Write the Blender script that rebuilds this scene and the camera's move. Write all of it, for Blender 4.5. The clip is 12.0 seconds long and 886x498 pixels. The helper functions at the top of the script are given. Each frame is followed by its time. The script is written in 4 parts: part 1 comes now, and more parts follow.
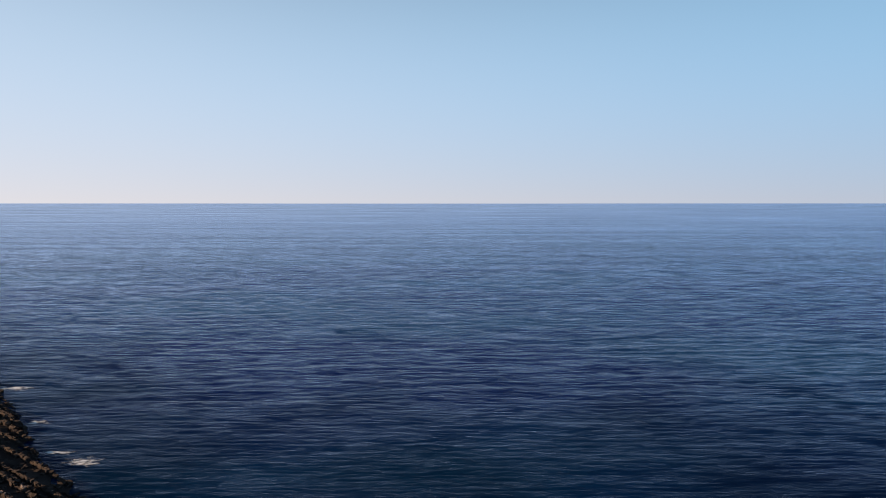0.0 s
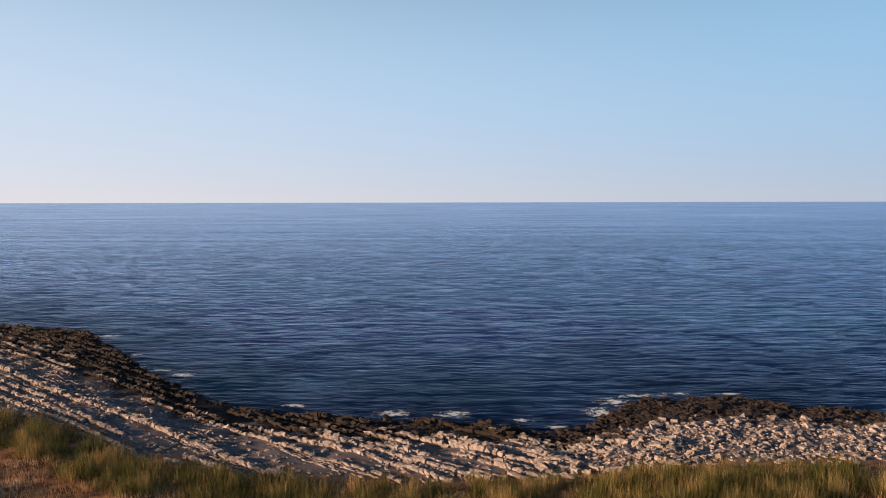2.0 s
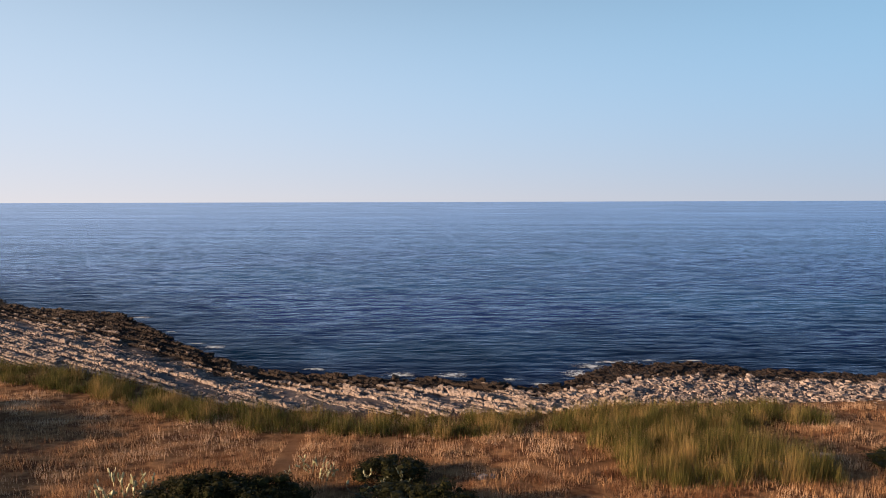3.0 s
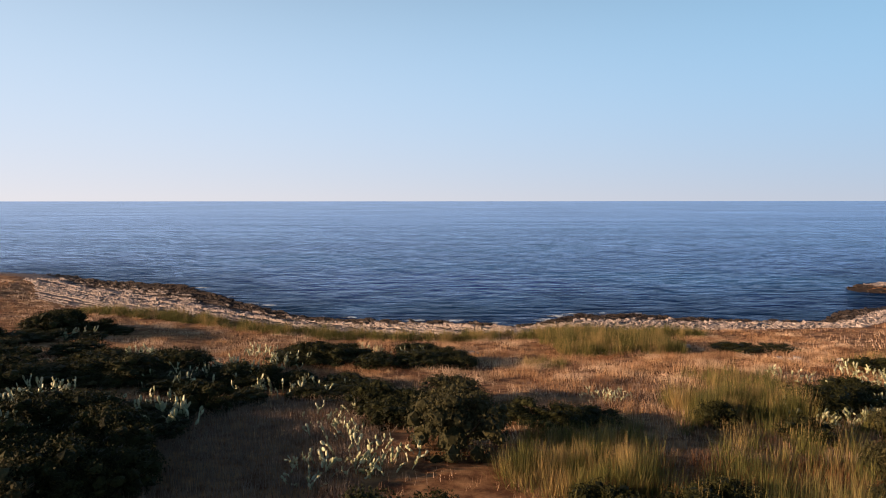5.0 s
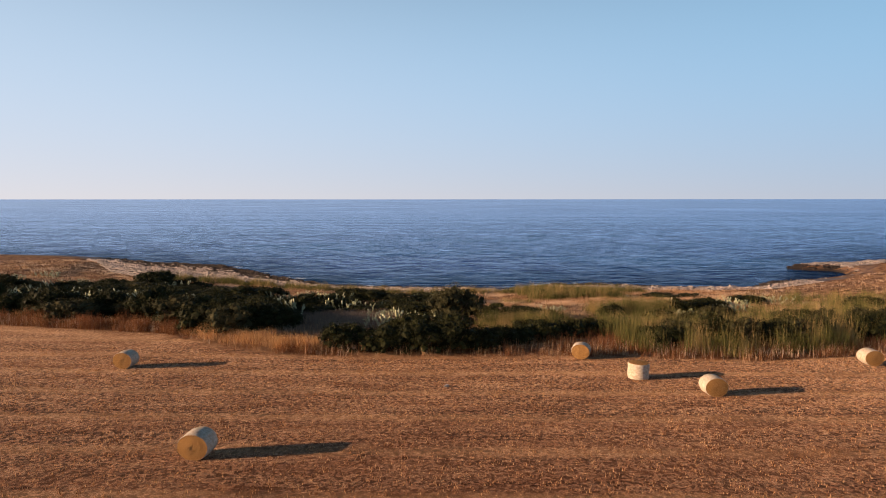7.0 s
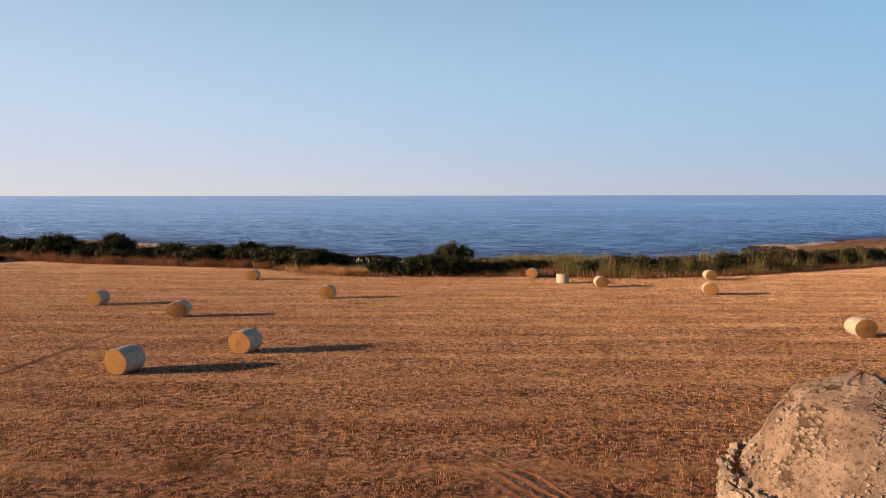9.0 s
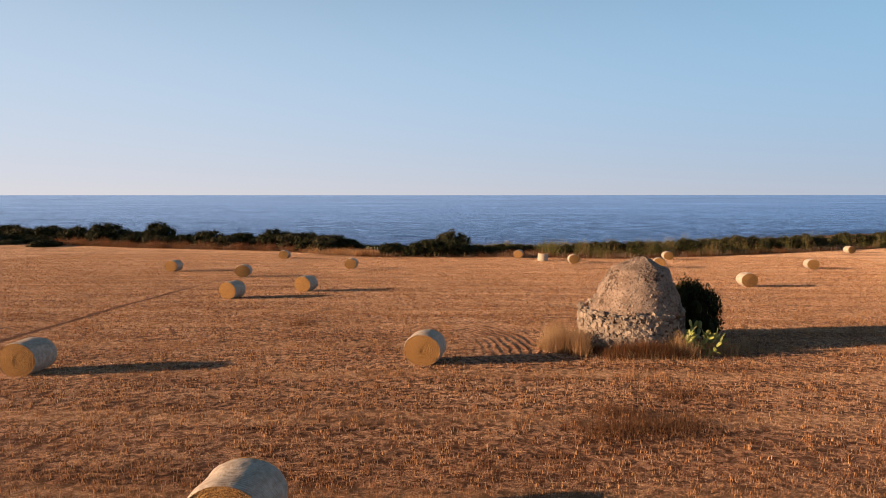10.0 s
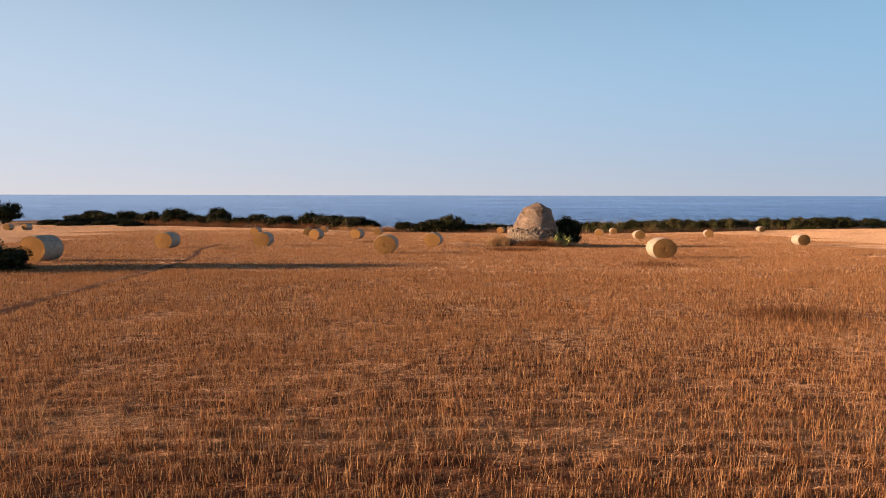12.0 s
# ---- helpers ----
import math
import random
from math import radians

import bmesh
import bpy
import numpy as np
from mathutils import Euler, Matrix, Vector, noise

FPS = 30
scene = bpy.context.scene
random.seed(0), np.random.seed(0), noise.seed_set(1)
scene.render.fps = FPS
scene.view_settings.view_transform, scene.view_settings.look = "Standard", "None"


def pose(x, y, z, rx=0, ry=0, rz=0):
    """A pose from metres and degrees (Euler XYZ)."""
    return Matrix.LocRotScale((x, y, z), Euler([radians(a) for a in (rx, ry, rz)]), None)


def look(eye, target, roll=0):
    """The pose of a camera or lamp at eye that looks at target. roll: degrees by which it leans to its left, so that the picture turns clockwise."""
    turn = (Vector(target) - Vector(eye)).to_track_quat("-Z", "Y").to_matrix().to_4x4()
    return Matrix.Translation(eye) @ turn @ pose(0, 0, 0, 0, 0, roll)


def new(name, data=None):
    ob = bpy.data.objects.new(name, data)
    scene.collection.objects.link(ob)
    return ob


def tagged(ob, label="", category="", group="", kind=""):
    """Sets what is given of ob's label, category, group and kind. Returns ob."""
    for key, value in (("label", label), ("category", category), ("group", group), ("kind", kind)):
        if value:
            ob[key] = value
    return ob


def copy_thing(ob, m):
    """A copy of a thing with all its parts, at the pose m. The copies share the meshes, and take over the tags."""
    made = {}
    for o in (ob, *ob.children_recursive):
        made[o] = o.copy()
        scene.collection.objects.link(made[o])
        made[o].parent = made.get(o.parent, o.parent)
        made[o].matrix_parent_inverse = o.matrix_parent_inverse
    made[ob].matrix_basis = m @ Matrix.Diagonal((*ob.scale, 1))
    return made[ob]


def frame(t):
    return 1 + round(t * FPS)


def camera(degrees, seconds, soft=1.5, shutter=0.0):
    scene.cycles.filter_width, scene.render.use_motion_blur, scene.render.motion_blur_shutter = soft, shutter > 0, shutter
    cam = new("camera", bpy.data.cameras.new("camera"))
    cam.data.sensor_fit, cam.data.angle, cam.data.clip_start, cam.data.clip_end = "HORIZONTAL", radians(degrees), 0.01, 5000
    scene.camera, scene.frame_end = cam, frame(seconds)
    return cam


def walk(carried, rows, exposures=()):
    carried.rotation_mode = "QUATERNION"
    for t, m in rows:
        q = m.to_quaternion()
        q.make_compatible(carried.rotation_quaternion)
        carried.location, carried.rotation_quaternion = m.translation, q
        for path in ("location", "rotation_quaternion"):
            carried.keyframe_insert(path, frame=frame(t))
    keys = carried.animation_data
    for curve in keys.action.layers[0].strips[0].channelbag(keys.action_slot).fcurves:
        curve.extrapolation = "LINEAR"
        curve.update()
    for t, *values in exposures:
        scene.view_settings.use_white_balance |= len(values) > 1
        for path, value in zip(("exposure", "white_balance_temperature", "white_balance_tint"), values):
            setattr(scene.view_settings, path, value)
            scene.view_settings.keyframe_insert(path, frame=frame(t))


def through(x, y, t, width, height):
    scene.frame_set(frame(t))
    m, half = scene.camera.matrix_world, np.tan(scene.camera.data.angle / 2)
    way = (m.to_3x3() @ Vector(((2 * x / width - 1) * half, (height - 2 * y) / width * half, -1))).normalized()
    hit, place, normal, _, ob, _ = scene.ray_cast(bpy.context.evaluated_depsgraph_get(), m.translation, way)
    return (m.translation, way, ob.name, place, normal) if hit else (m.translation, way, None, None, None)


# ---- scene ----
# ---- camera and its walk ----
cam = camera(71.0, 12.0, soft=1.0)
walk(cam, [
    (0.0, pose(2.29, 190.01, 32.52, 85.46, 0.00, -0.35)),
    (0.5, pose(2.15, 182.60, 31.77, 85.42, -0.01, -0.29)),
    (1.0, pose(2.15, 175.49, 31.15, 85.40, 0.02, -0.24)),
    (1.5, pose(2.22, 168.24, 30.46, 85.40, 0.06, -0.18)),
    (2.0, pose(2.25, 161.37, 29.79, 85.40, 0.11, -0.13)),
    (2.5, pose(2.33, 154.12, 29.12, 85.39, 0.15, -0.08)),
    (3.0, pose(2.38, 146.85, 28.50, 85.37, 0.16, -0.04)),
    (3.5, pose(2.33, 138.61, 28.00, 85.36, 0.14, -0.00)),
    (4.0, pose(2.19, 129.80, 27.54, 85.35, 0.11, 0.03)),
    (4.5, pose(2.01, 120.81, 27.08, 85.34, 0.07, 0.06)),
    (5.0, pose(1.80, 112.02, 26.55, 85.33, 0.03, 0.07)),
    (5.5, pose(1.61, 103.82, 25.89, 85.30, 0.01, 0.06)),
    (6.0, pose(1.39, 95.90, 25.36, 85.27, 0.00, 0.04)),
    (6.5, pose(1.30, 87.61, 24.96, 85.23, 0.00, 0.02)),
    (7.0, pose(1.13, 79.56, 24.52, 85.18, 0.02, -0.04)),
    (7.5, pose(0.93, 71.58, 23.99, 85.11, 0.05, -0.12)),
    (8.0, pose(0.71, 63.66, 23.42, 85.02, 0.07, -0.19)),
    (8.5, pose(0.51, 55.74, 22.83, 84.94, 0.08, -0.25)),
    (9.0, pose(0.35, 47.79, 22.27, 84.87, 0.07, -0.29)),
    (9.5, pose(0.27, 39.79, 21.77, 84.85, 0.04, -0.29)),
    (10.0, pose(0.21, 31.92, 21.27, 84.84, 0.01, -0.29)),
    (10.5, pose(0.25, 23.71, 20.74, 84.84, -0.01, -0.25)),
    (11.0, pose(0.31, 15.84, 20.20, 84.85, -0.04, -0.20)),
    (11.5, pose(0.37, 7.69, 19.65, 84.87, -0.08, -0.14)),
    (12.0, pose(0.38, 0.04, 19.16, 84.89, -0.11, -0.11)),
], exposures=((0.0, 0.93), (3.0, 0.95), (5.0, 1.02), (6.5, 0.95), (9.0, 0.84), (12.0, 0.84)))

# ---- world and sun ----
SUN_EL, SUN_AZ = radians(11.0), radians(191.5)      # azimuth counter-clockwise from +x
world = bpy.data.worlds.new("world")
scene.world = world
world.use_nodes = True
wn, wl = world.node_tree.nodes, world.node_tree.links
sky = wn.new("ShaderNodeTexSky")
sky.sky_type, sky.sun_disc = "NISHITA", False
sky.sun_elevation, sky.sun_rotation = SUN_EL, radians(90) - SUN_AZ
sky.air_density, sky.dust_density, sky.ozone_density, sky.altitude = 1.0, 0.6, 2.5, 30
# sea haze: a pale lilac veil low over the horizon, brighter on the sun's side


def world_math(op, a, b=0.0):
    k = wn.new("ShaderNodeMath")
    k.operation = op
    for s, v in zip(k.inputs, (a, b)):
        if isinstance(v, float):
            s.default_value = v
        else:
            wl.new(v, s)
    return k.outputs[0]


def world_mix(fac, a, b):
    k = wn.new("ShaderNodeMix")
    k.data_type = "RGBA"
    wl.new(fac, k.inputs[0])
    for s, v in ((k.inputs[6], a), (k.inputs[7], b)):
        if isinstance(v, tuple):
            s.default_value = (*v, 1.0)
        else:
            wl.new(v, s)
    return k.outputs[2]


up = wn.new("ShaderNodeSeparateXYZ")
wl.new(wn.new("ShaderNodeTexCoord").outputs["Generated"], up.inputs[0])
lift = world_math("MAXIMUM", up.outputs[2], 0.0)
side = world_math("ADD", world_math("MULTIPLY", up.outputs[0], -0.75), 0.5)
side.node.use_clamp = True
haze = world_mix(side, (2.12, 2.38, 2.86), (3.4, 3.3, 3.46))
clear = world_mix(side, (1.24, 2.5, 3.8), (2.3, 3.12, 4.1))
low = world_math("POWER", 2.718, world_math("MULTIPLY", lift, -7.5))
high = world_math("POWER", 2.718, world_math("MULTIPLY", world_math("POWER", lift, 3.0), -12.0))
air = world_mix(low, clear, haze)
wl.new(world_mix(high, world_mix(world_math("ADD", 0.75, 0.0), sky.outputs[0], (0.0, 0.0, 0.0)), air), wn["Background"].inputs["Color"])
wn["Background"].inputs["Strength"].default_value = 0.12
sun = new("sun", bpy.data.lights.new("sun", "SUN"))
sun.data.energy, sun.data.angle, sun.data.color = 5.2, radians(0.6), (1.0, 0.645, 0.385)
sun.matrix_world = look((math.cos(SUN_EL) * math.cos(SUN_AZ) * 100, math.cos(SUN_EL) * math.sin(SUN_AZ) * 100, math.sin(SUN_EL) * 100), (0, 0, 0))


# ---- materials ----
class Mat:
    """A node material with short ways to make its nodes."""

    def __init__(self, name, rough=0.85, spec=0.3):
        self.m = bpy.data.materials.new(name)
        self.m.use_nodes = True
        self.n, self.l = self.m.node_tree.nodes, self.m.node_tree.links
        self.b = self.n["Principled BSDF"]
        self.b.inputs["Roughness"].default_value = rough
        self.b.inputs["Specular IOR Level"].default_value = spec
        self.pos = self.n.new("ShaderNodeNewGeometry").outputs["Position"]
        self.obj = self.n.new("ShaderNodeTexCoord").outputs["Object"]

    def put(self, socket, value):
        if isinstance(value, bpy.types.NodeSocket):
            self.l.new(value, socket)
        else:
            socket.default_value = (*value, 1.0) if isinstance(value, tuple) and len(value) == 3 and socket.type == "RGBA" else value

    def stretched(self, vec, scale, rot=(0, 0, 0)):
        k = self.n.new("ShaderNodeMapping")
        self.l.new(vec, k.inputs["Vector"])
        k.inputs["Scale"].default_value, k.inputs["Rotation"].default_value = scale, rot
        return k.outputs[0]

    def noise(self, vec, scale, detail=4, rough=0.6):
        k = self.n.new("ShaderNodeTexNoise")
        self.l.new(vec, k.inputs["Vector"])
        k.inputs["Scale"].default_value, k.inputs["Detail"].default_value, k.inputs["Roughness"].default_value = scale, detail, rough
        return k.outputs[0]

    def voronoi(self, vec, scale, feature="F1"):
        k = self.n.new("ShaderNodeTexVoronoi")
        k.feature = feature
        self.l.new(vec, k.inputs["Vector"])
        k.inputs["Scale"].default_value = scale
        return k.outputs["Distance"]

    def ramp(self, fac, *stops):
        k = self.n.new("ShaderNodeValToRGB")
        self.l.new(fac, k.inputs[0])
        while len(k.color_ramp.elements) < len(stops):
            k.color_ramp.elements.new(0.5)
        for e, (at, c) in zip(k.color_ramp.elements, stops):
            e.position, e.color = at, (*c, 1) if isinstance(c, tuple) else (c, c, c, 1)
        return k.outputs[0]

    def mix(self, fac, a, b, mode="MIX"):
        k = self.n.new("ShaderNodeMix")
        k.data_type, k.blend_type = "RGBA", mode
        for s, v in ((k.inputs[0], fac), (k.inputs[6], a), (k.inputs[7], b)):
            self.put(s, v)
        return k.outputs[2]

    def math(self, op, a, b=0.0, clamp=False):
        k = self.n.new("ShaderNodeMath")
        k.operation, k.use_clamp = op, clamp
        self.put(k.inputs[0], a), self.put(k.inputs[1], b)
        return k.outputs[0]

    def xyz(self, vec):
        k = self.n.new("ShaderNodeSeparateXYZ")
        self.l.new(vec, k.inputs[0])
        return k.outputs

    def attr(self, name):
        k = self.n.new("ShaderNodeAttribute")
        k.attribute_name = name
        return k.outputs["Fac"]

    def island(self):
        return self.n.new("ShaderNodeNewGeometry").outputs["Random Per Island"]

    def each(self):
        return self.n.new("ShaderNodeObjectInfo").outputs["Random"]

    def bump(self, height, strength, dist):
        k = self.n.new("ShaderNodeBump")
        self.l.new(height, k.inputs["Height"])
        k.inputs["Strength"].default_value, k.inputs["Distance"].default_value = strength, dist
        self.l.new(k.outputs[0], self.b.inputs["Normal"])
        return k.outputs[0]

    def colour(self, c):
        self.put(self.b.inputs["Base Color"], c)
        return self.m

    def leafy(self, c, through=0.35):
        """Thin leaves: light passes through them."""
        self.colour(c)
        t, s = self.n.new("ShaderNodeBsdfTranslucent"), self.n.new("ShaderNodeMixShader")
        self.put(t.inputs[0], c)
        s.inputs[0].default_value = through
        self.l.new(self.b.outputs[0], s.inputs[1]), self.l.new(t.outputs[0], s.inputs[2])
        self.l.new(s.outputs[0], self.n["Material Output"].inputs["Surface"])
        return self.m


RUT = ((0, -8.0), (13.6, -9.4), (26.5, -11.5), (36.6, -14.2), (44, -16.9), (59, -20.5), (70, -21.0), (100, -21.5))      # y, x of the wheel rut


def ground_material():
    k = Mat("ground", 0.95, 0.1)
    big, mid = k.noise(k.pos, 0.045, 3), k.noise(k.pos, 0.5, 5, 0.65)
    streak = k.noise(k.stretched(k.pos, (0.035, 0.55, 1)), 1.0, 4, 0.6)
    fine = k.noise(k.pos, 9.0, 4, 0.7)
    clod = k.noise(k.stretched(k.pos, (1, 1.6, 1)), 2.6, 4, 0.7)
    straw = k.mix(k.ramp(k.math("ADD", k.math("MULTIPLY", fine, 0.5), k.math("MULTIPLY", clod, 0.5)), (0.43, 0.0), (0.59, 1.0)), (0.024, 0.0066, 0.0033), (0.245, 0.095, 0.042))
    # dark specks painted in for the shadowed gaps between the straws
    shade_speck = k.noise(k.stretched(k.pos, (1, 0.8, 1)), 4.2, 3, 0.6)
    straw = k.mix(k.math("MULTIPLY", k.ramp(shade_speck, (0.50, 0.0), (0.58, 1.0)), 0.85), straw, (0.02, 0.006, 0.003))
    tone = k.math("ADD", k.math("MULTIPLY", streak, 0.6), k.math("MULTIPLY", big, 0.5))
    straw = k.mix(k.ramp(tone, (0.48, 0.0), (0.72, 0.55)), straw, (0.19, 0.073, 0.031))
    row = k.noise(k.stretched(k.pos, (0.16, 0.8, 1)), 0.9, 5, 0.65)
    straw = k.mix(k.math("MULTIPLY", k.ramp(row, (0.48, 0.0), (0.64, 1.0)), 0.35), straw, (0.075, 0.025, 0.011))
    # pale swaths of cut straw along the mower's lanes
    y = k.xyz(k.pos)[1]
    lane = k.math("SINE", k.math("ADD", k.math("MULTIPLY", y, 1.15), k.math("MULTIPLY", mid, 2.0)))
    straw = k.mix(k.math("MULTIPLY", k.ramp(lane, (0.55, 0.0), (0.95, 1.0)), 0.22), straw, (0.46, 0.26, 0.125))
    # curved wheel tracks beside the hut, and a rut across the field
    x = k.xyz(k.pos)[0]
    off = k.n.new("ShaderNodeVectorMath")
    off.operation = "DISTANCE"
    k.l.new(k.stretched(k.pos, (1, 1, 0)), off.inputs[0])
    off.inputs[1].default_value = (-4.5, 60.0, 0)
    d = k.math("ADD", off.outputs["Value"], k.math("MULTIPLY", mid, 0.9))
    ring = k.math("SINE", k.math("MULTIPLY", d, 15.0))
    band = k.math("MULTIPLY", k.ramp(k.math("MULTIPLY", d, 0.1), (0.62, 0.0), (0.68, 1.0), (1.06, 1.0), (1.12, 0.0)), k.ramp(k.math("MULTIPLY", y, 0.01), (0.575, 0.0), (0.6, 1.0), (0.665, 1.0), (0.69, 0.0)))
    band = k.math("MULTIPLY", band, k.ramp(k.math("MULTIPLY", k.math("ADD", x, 5), 0.05), (0.3, 0.0), (0.42, 1.0)))
    straw = k.mix(k.math("MULTIPLY", band, 0.7), straw, (0.33, 0.155, 0.075))
    straw = k.mix(k.math("MULTIPLY", band, k.ramp(ring, (0.1, 0.0), (0.7, 0.9))), straw, (0.045, 0.016, 0.008))
    line = k.n.new("ShaderNodeFloatCurve")
    k.l.new(k.math("MULTIPLY", y, 0.01), line.inputs["Value"])
    pts = line.mapping.curves[0].points
    for at, off_x in RUT[1:-1]:
        pts.new(at / 100, -off_x / 30)
    pts[0].location, pts[len(pts) - 1].location = (0.0, -RUT[0][1] / 30), (1.0, -RUT[-1][1] / 30)
    line.mapping.update()
    gap = k.math("ABSOLUTE", k.math("ADD", k.math("ADD", x, k.math("MULTIPLY", line.outputs[0], 30.0)), k.math("MULTIPLY", k.math("SUBTRACT", k.noise(k.pos, 1.1, 3), 0.5), 0.5)))
    worn = k.math("MULTIPLY", k.ramp(gap, (0.12, 0.95), (0.32, 0.0)), k.ramp(k.math("MULTIPLY", y, 0.01), (0.0, 1.0), (0.8, 1.0), (0.98, 0.0)))
    straw = k.mix(worn, straw, (0.10, 0.042, 0.022))
    soil = k.mix(fine, (0.16, 0.075, 0.04), (0.36, 0.2, 0.1))
    dry = k.mix(k.ramp(mid, (0.4, 0.0), (0.62, 1.0)), (0.11, 0.05, 0.026), (0.36, 0.20, 0.10))
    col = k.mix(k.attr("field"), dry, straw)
    col = k.mix(k.attr("track"), col, soil)
    stone = k.mix(k.noise(k.pos, 1.6, 6, 0.7), (0.085, 0.078, 0.09), (0.235, 0.215, 0.232))
    bed = k.noise(k.stretched(k.stretched(k.pos, (1, 1, 1), (0, 0, radians(36))), (0.1, 1.3, 1)), 1.0, 5, 0.7)
    stone = k.mix(k.math("MULTIPLY", k.ramp(bed, (0.47, 1.0), (0.56, 0.0)), 0.5), stone, (0.075, 0.065, 0.072))
    z = k.xyz(k.pos)[2]
    wet = k.ramp(k.math("MULTIPLY", k.math("ADD", z, k.math("MULTIPLY", k.noise(k.pos, 0.4), 1.2)), 0.4), (0.60, 1.0), (0.84, 0.0))
    stone = k.mix(k.math("MULTIPLY", wet, 0.9), stone, (0.02, 0.015, 0.013))
    col = k.mix(k.attr("rock"), col, stone)
    h = k.math("ADD", k.math("MULTIPLY", fine, 0.5), mid)
    h = k.math("ADD", h, k.math("MULTIPLY", k.math("MULTIPLY", band, ring), -0.8))
    k.bump(h, 0.8, 0.12)
    # the cut straws catch low light like a nap
    nap = k.math("MULTIPLY", k.math("MULTIPLY", k.math("SUBTRACT", 1.0, worn), k.ramp(shade_speck, (0.48, 1.0), (0.58, 0.25))), k.ramp(k.math("ADD", k.math("MULTIPLY", clod, 0.5), k.math("MULTIPLY", row, 0.5)), (0.40, 0.15), (0.56, 0.68)))
    k.put(k.b.inputs["Sheen Weight"], k.math("MULTIPLY", k.attr("field"), nap))
    k.b.inputs["Sheen Roughness"].default_value = 0.28
    k.b.inputs["Sheen Tint"].default_value = (1.0, 0.65, 0.42, 1)
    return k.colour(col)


def sea_material():
    k = Mat("sea", 0.2, 0.0)
    swell = k.noise(k.stretched(k.pos, (0.05, 0.14, 1), (0, 0, radians(-8))), 1.0, 3, 0.5)
    wave = k.noise(k.stretched(k.pos, (0.32, 0.85, 1), (0, 0, radians(6))), 1.0, 5, 0.62)
    chop = k.noise(k.stretched(k.pos, (1.3, 2.6, 1), (0, 0, radians(-14))), 1.0, 4, 0.6)
    h = k.math("ADD", k.math("ADD", k.math("MULTIPLY", swell, 1.5), k.math("MULTIPLY", wave, 1.2)), k.math("MULTIPLY", chop, 0.25))
    normal = k.bump(h, 1.0, 0.22)
    # ripples fade seaward, so far water reflects pale in place of haze
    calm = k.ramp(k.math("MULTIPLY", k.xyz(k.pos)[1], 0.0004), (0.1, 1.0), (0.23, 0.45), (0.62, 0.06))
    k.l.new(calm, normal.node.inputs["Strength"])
    patch = k.noise(k.stretched(k.pos, (0.5, 1.0, 1)), 0.018, 3, 0.5)
    col = k.mix(k.ramp(patch, (0.42, 0.0), (0.62, 1.0)), (0.001, 0.009, 0.080), (0.001, 0.029, 0.092))
    col = k.mix(k.math("MULTIPLY", k.attr("shallow"), 0.65), col, (0.002, 0.009, 0.026))
    k.colour(col)
    # gloss tinted blue for the upper sky's reflection; noise streaks paint the ripples' glints
    gloss, fres, both = k.n.new("ShaderNodeBsdfGlossy"), k.n.new("ShaderNodeFresnel"), k.n.new("ShaderNodeMixShader")
    gloss.inputs["Color"].default_value, gloss.inputs["Roughness"].default_value = (0.625, 0.77, 1.0, 1), 0.1
    fres.inputs["IOR"].default_value = 1.12
    k.l.new(normal, gloss.inputs["Normal"]), k.l.new(normal, fres.inputs["Normal"])
    near = k.noise(k.stretched(k.pos, (0.2, 1.6, 1), (0, 0, radians(-6))), 1.0, 4, 0.62)
    long = k.noise(k.stretched(k.pos, (0.06, 0.42, 1), (0, 0, radians(-5))), 1.0, 3, 0.6)
    near = k.math("ADD", k.math("MULTIPLY", near, 0.6), k.math("MULTIPLY", long, 0.4))
    near = k.math("MULTIPLY", k.ramp(near, (0.44, 0.04), (0.56, 1.0)), 1.75)
    wide = k.math("MULTIPLY", k.ramp(k.noise(k.stretched(k.pos, (0.0028, 0.05, 1)), 1.0, 5, 0.65), (0.38, 0.55), (0.62, 1.0)), 1.12)
    glint_gain = k.math("ADD", k.math("MULTIPLY", near, calm), k.math("MULTIPLY", wide, k.math("SUBTRACT", 1.0, calm)))
    glint_gain = k.math("MULTIPLY", glint_gain, k.math("SUBTRACT", 1.0, k.math("MULTIPLY", k.attr("shallow"), 0.55)))      # the lee of the shore lies smooth and dark
    k.l.new(k.math("MULTIPLY", fres.outputs[0], glint_gain, True), both.inputs[0]), k.l.new(k.b.outputs[0], both.inputs[1]), k.l.new(gloss.outputs[0], both.inputs[2])
    k.l.new(both.outputs[0], k.n["Material Output"].inputs["Surface"])
    return k.m


def blade_material(name, low, high, tip, through=0.35):
    """Dry or green blades, each of its own tone."""
    k = Mat(name, 0.75, 0.15)
    r = k.island()
    c = k.mix(r, low, high)
    c = k.mix(k.ramp(k.noise(k.pos, 0.35, 3), (0.42, 0.0), (0.62, 0.5)), c, tip)
    return k.leafy(c, through)


def stubble_material():
    k = Mat("stubble", 0.75, 0.15)
    c = k.ramp(k.island(), (0.0, (0.07, 0.021, 0.009)), (0.3, (0.18, 0.062, 0.027)), (0.5, (0.40, 0.188, 0.082)), (1.0, (0.66, 0.40, 0.195)))
    c = k.mix(k.ramp(k.noise(k.pos, 0.35, 3), (0.42, 0.0), (0.62, 0.5)), c, (0.44, 0.215, 0.095))
    return k.leafy(c, 0.3)


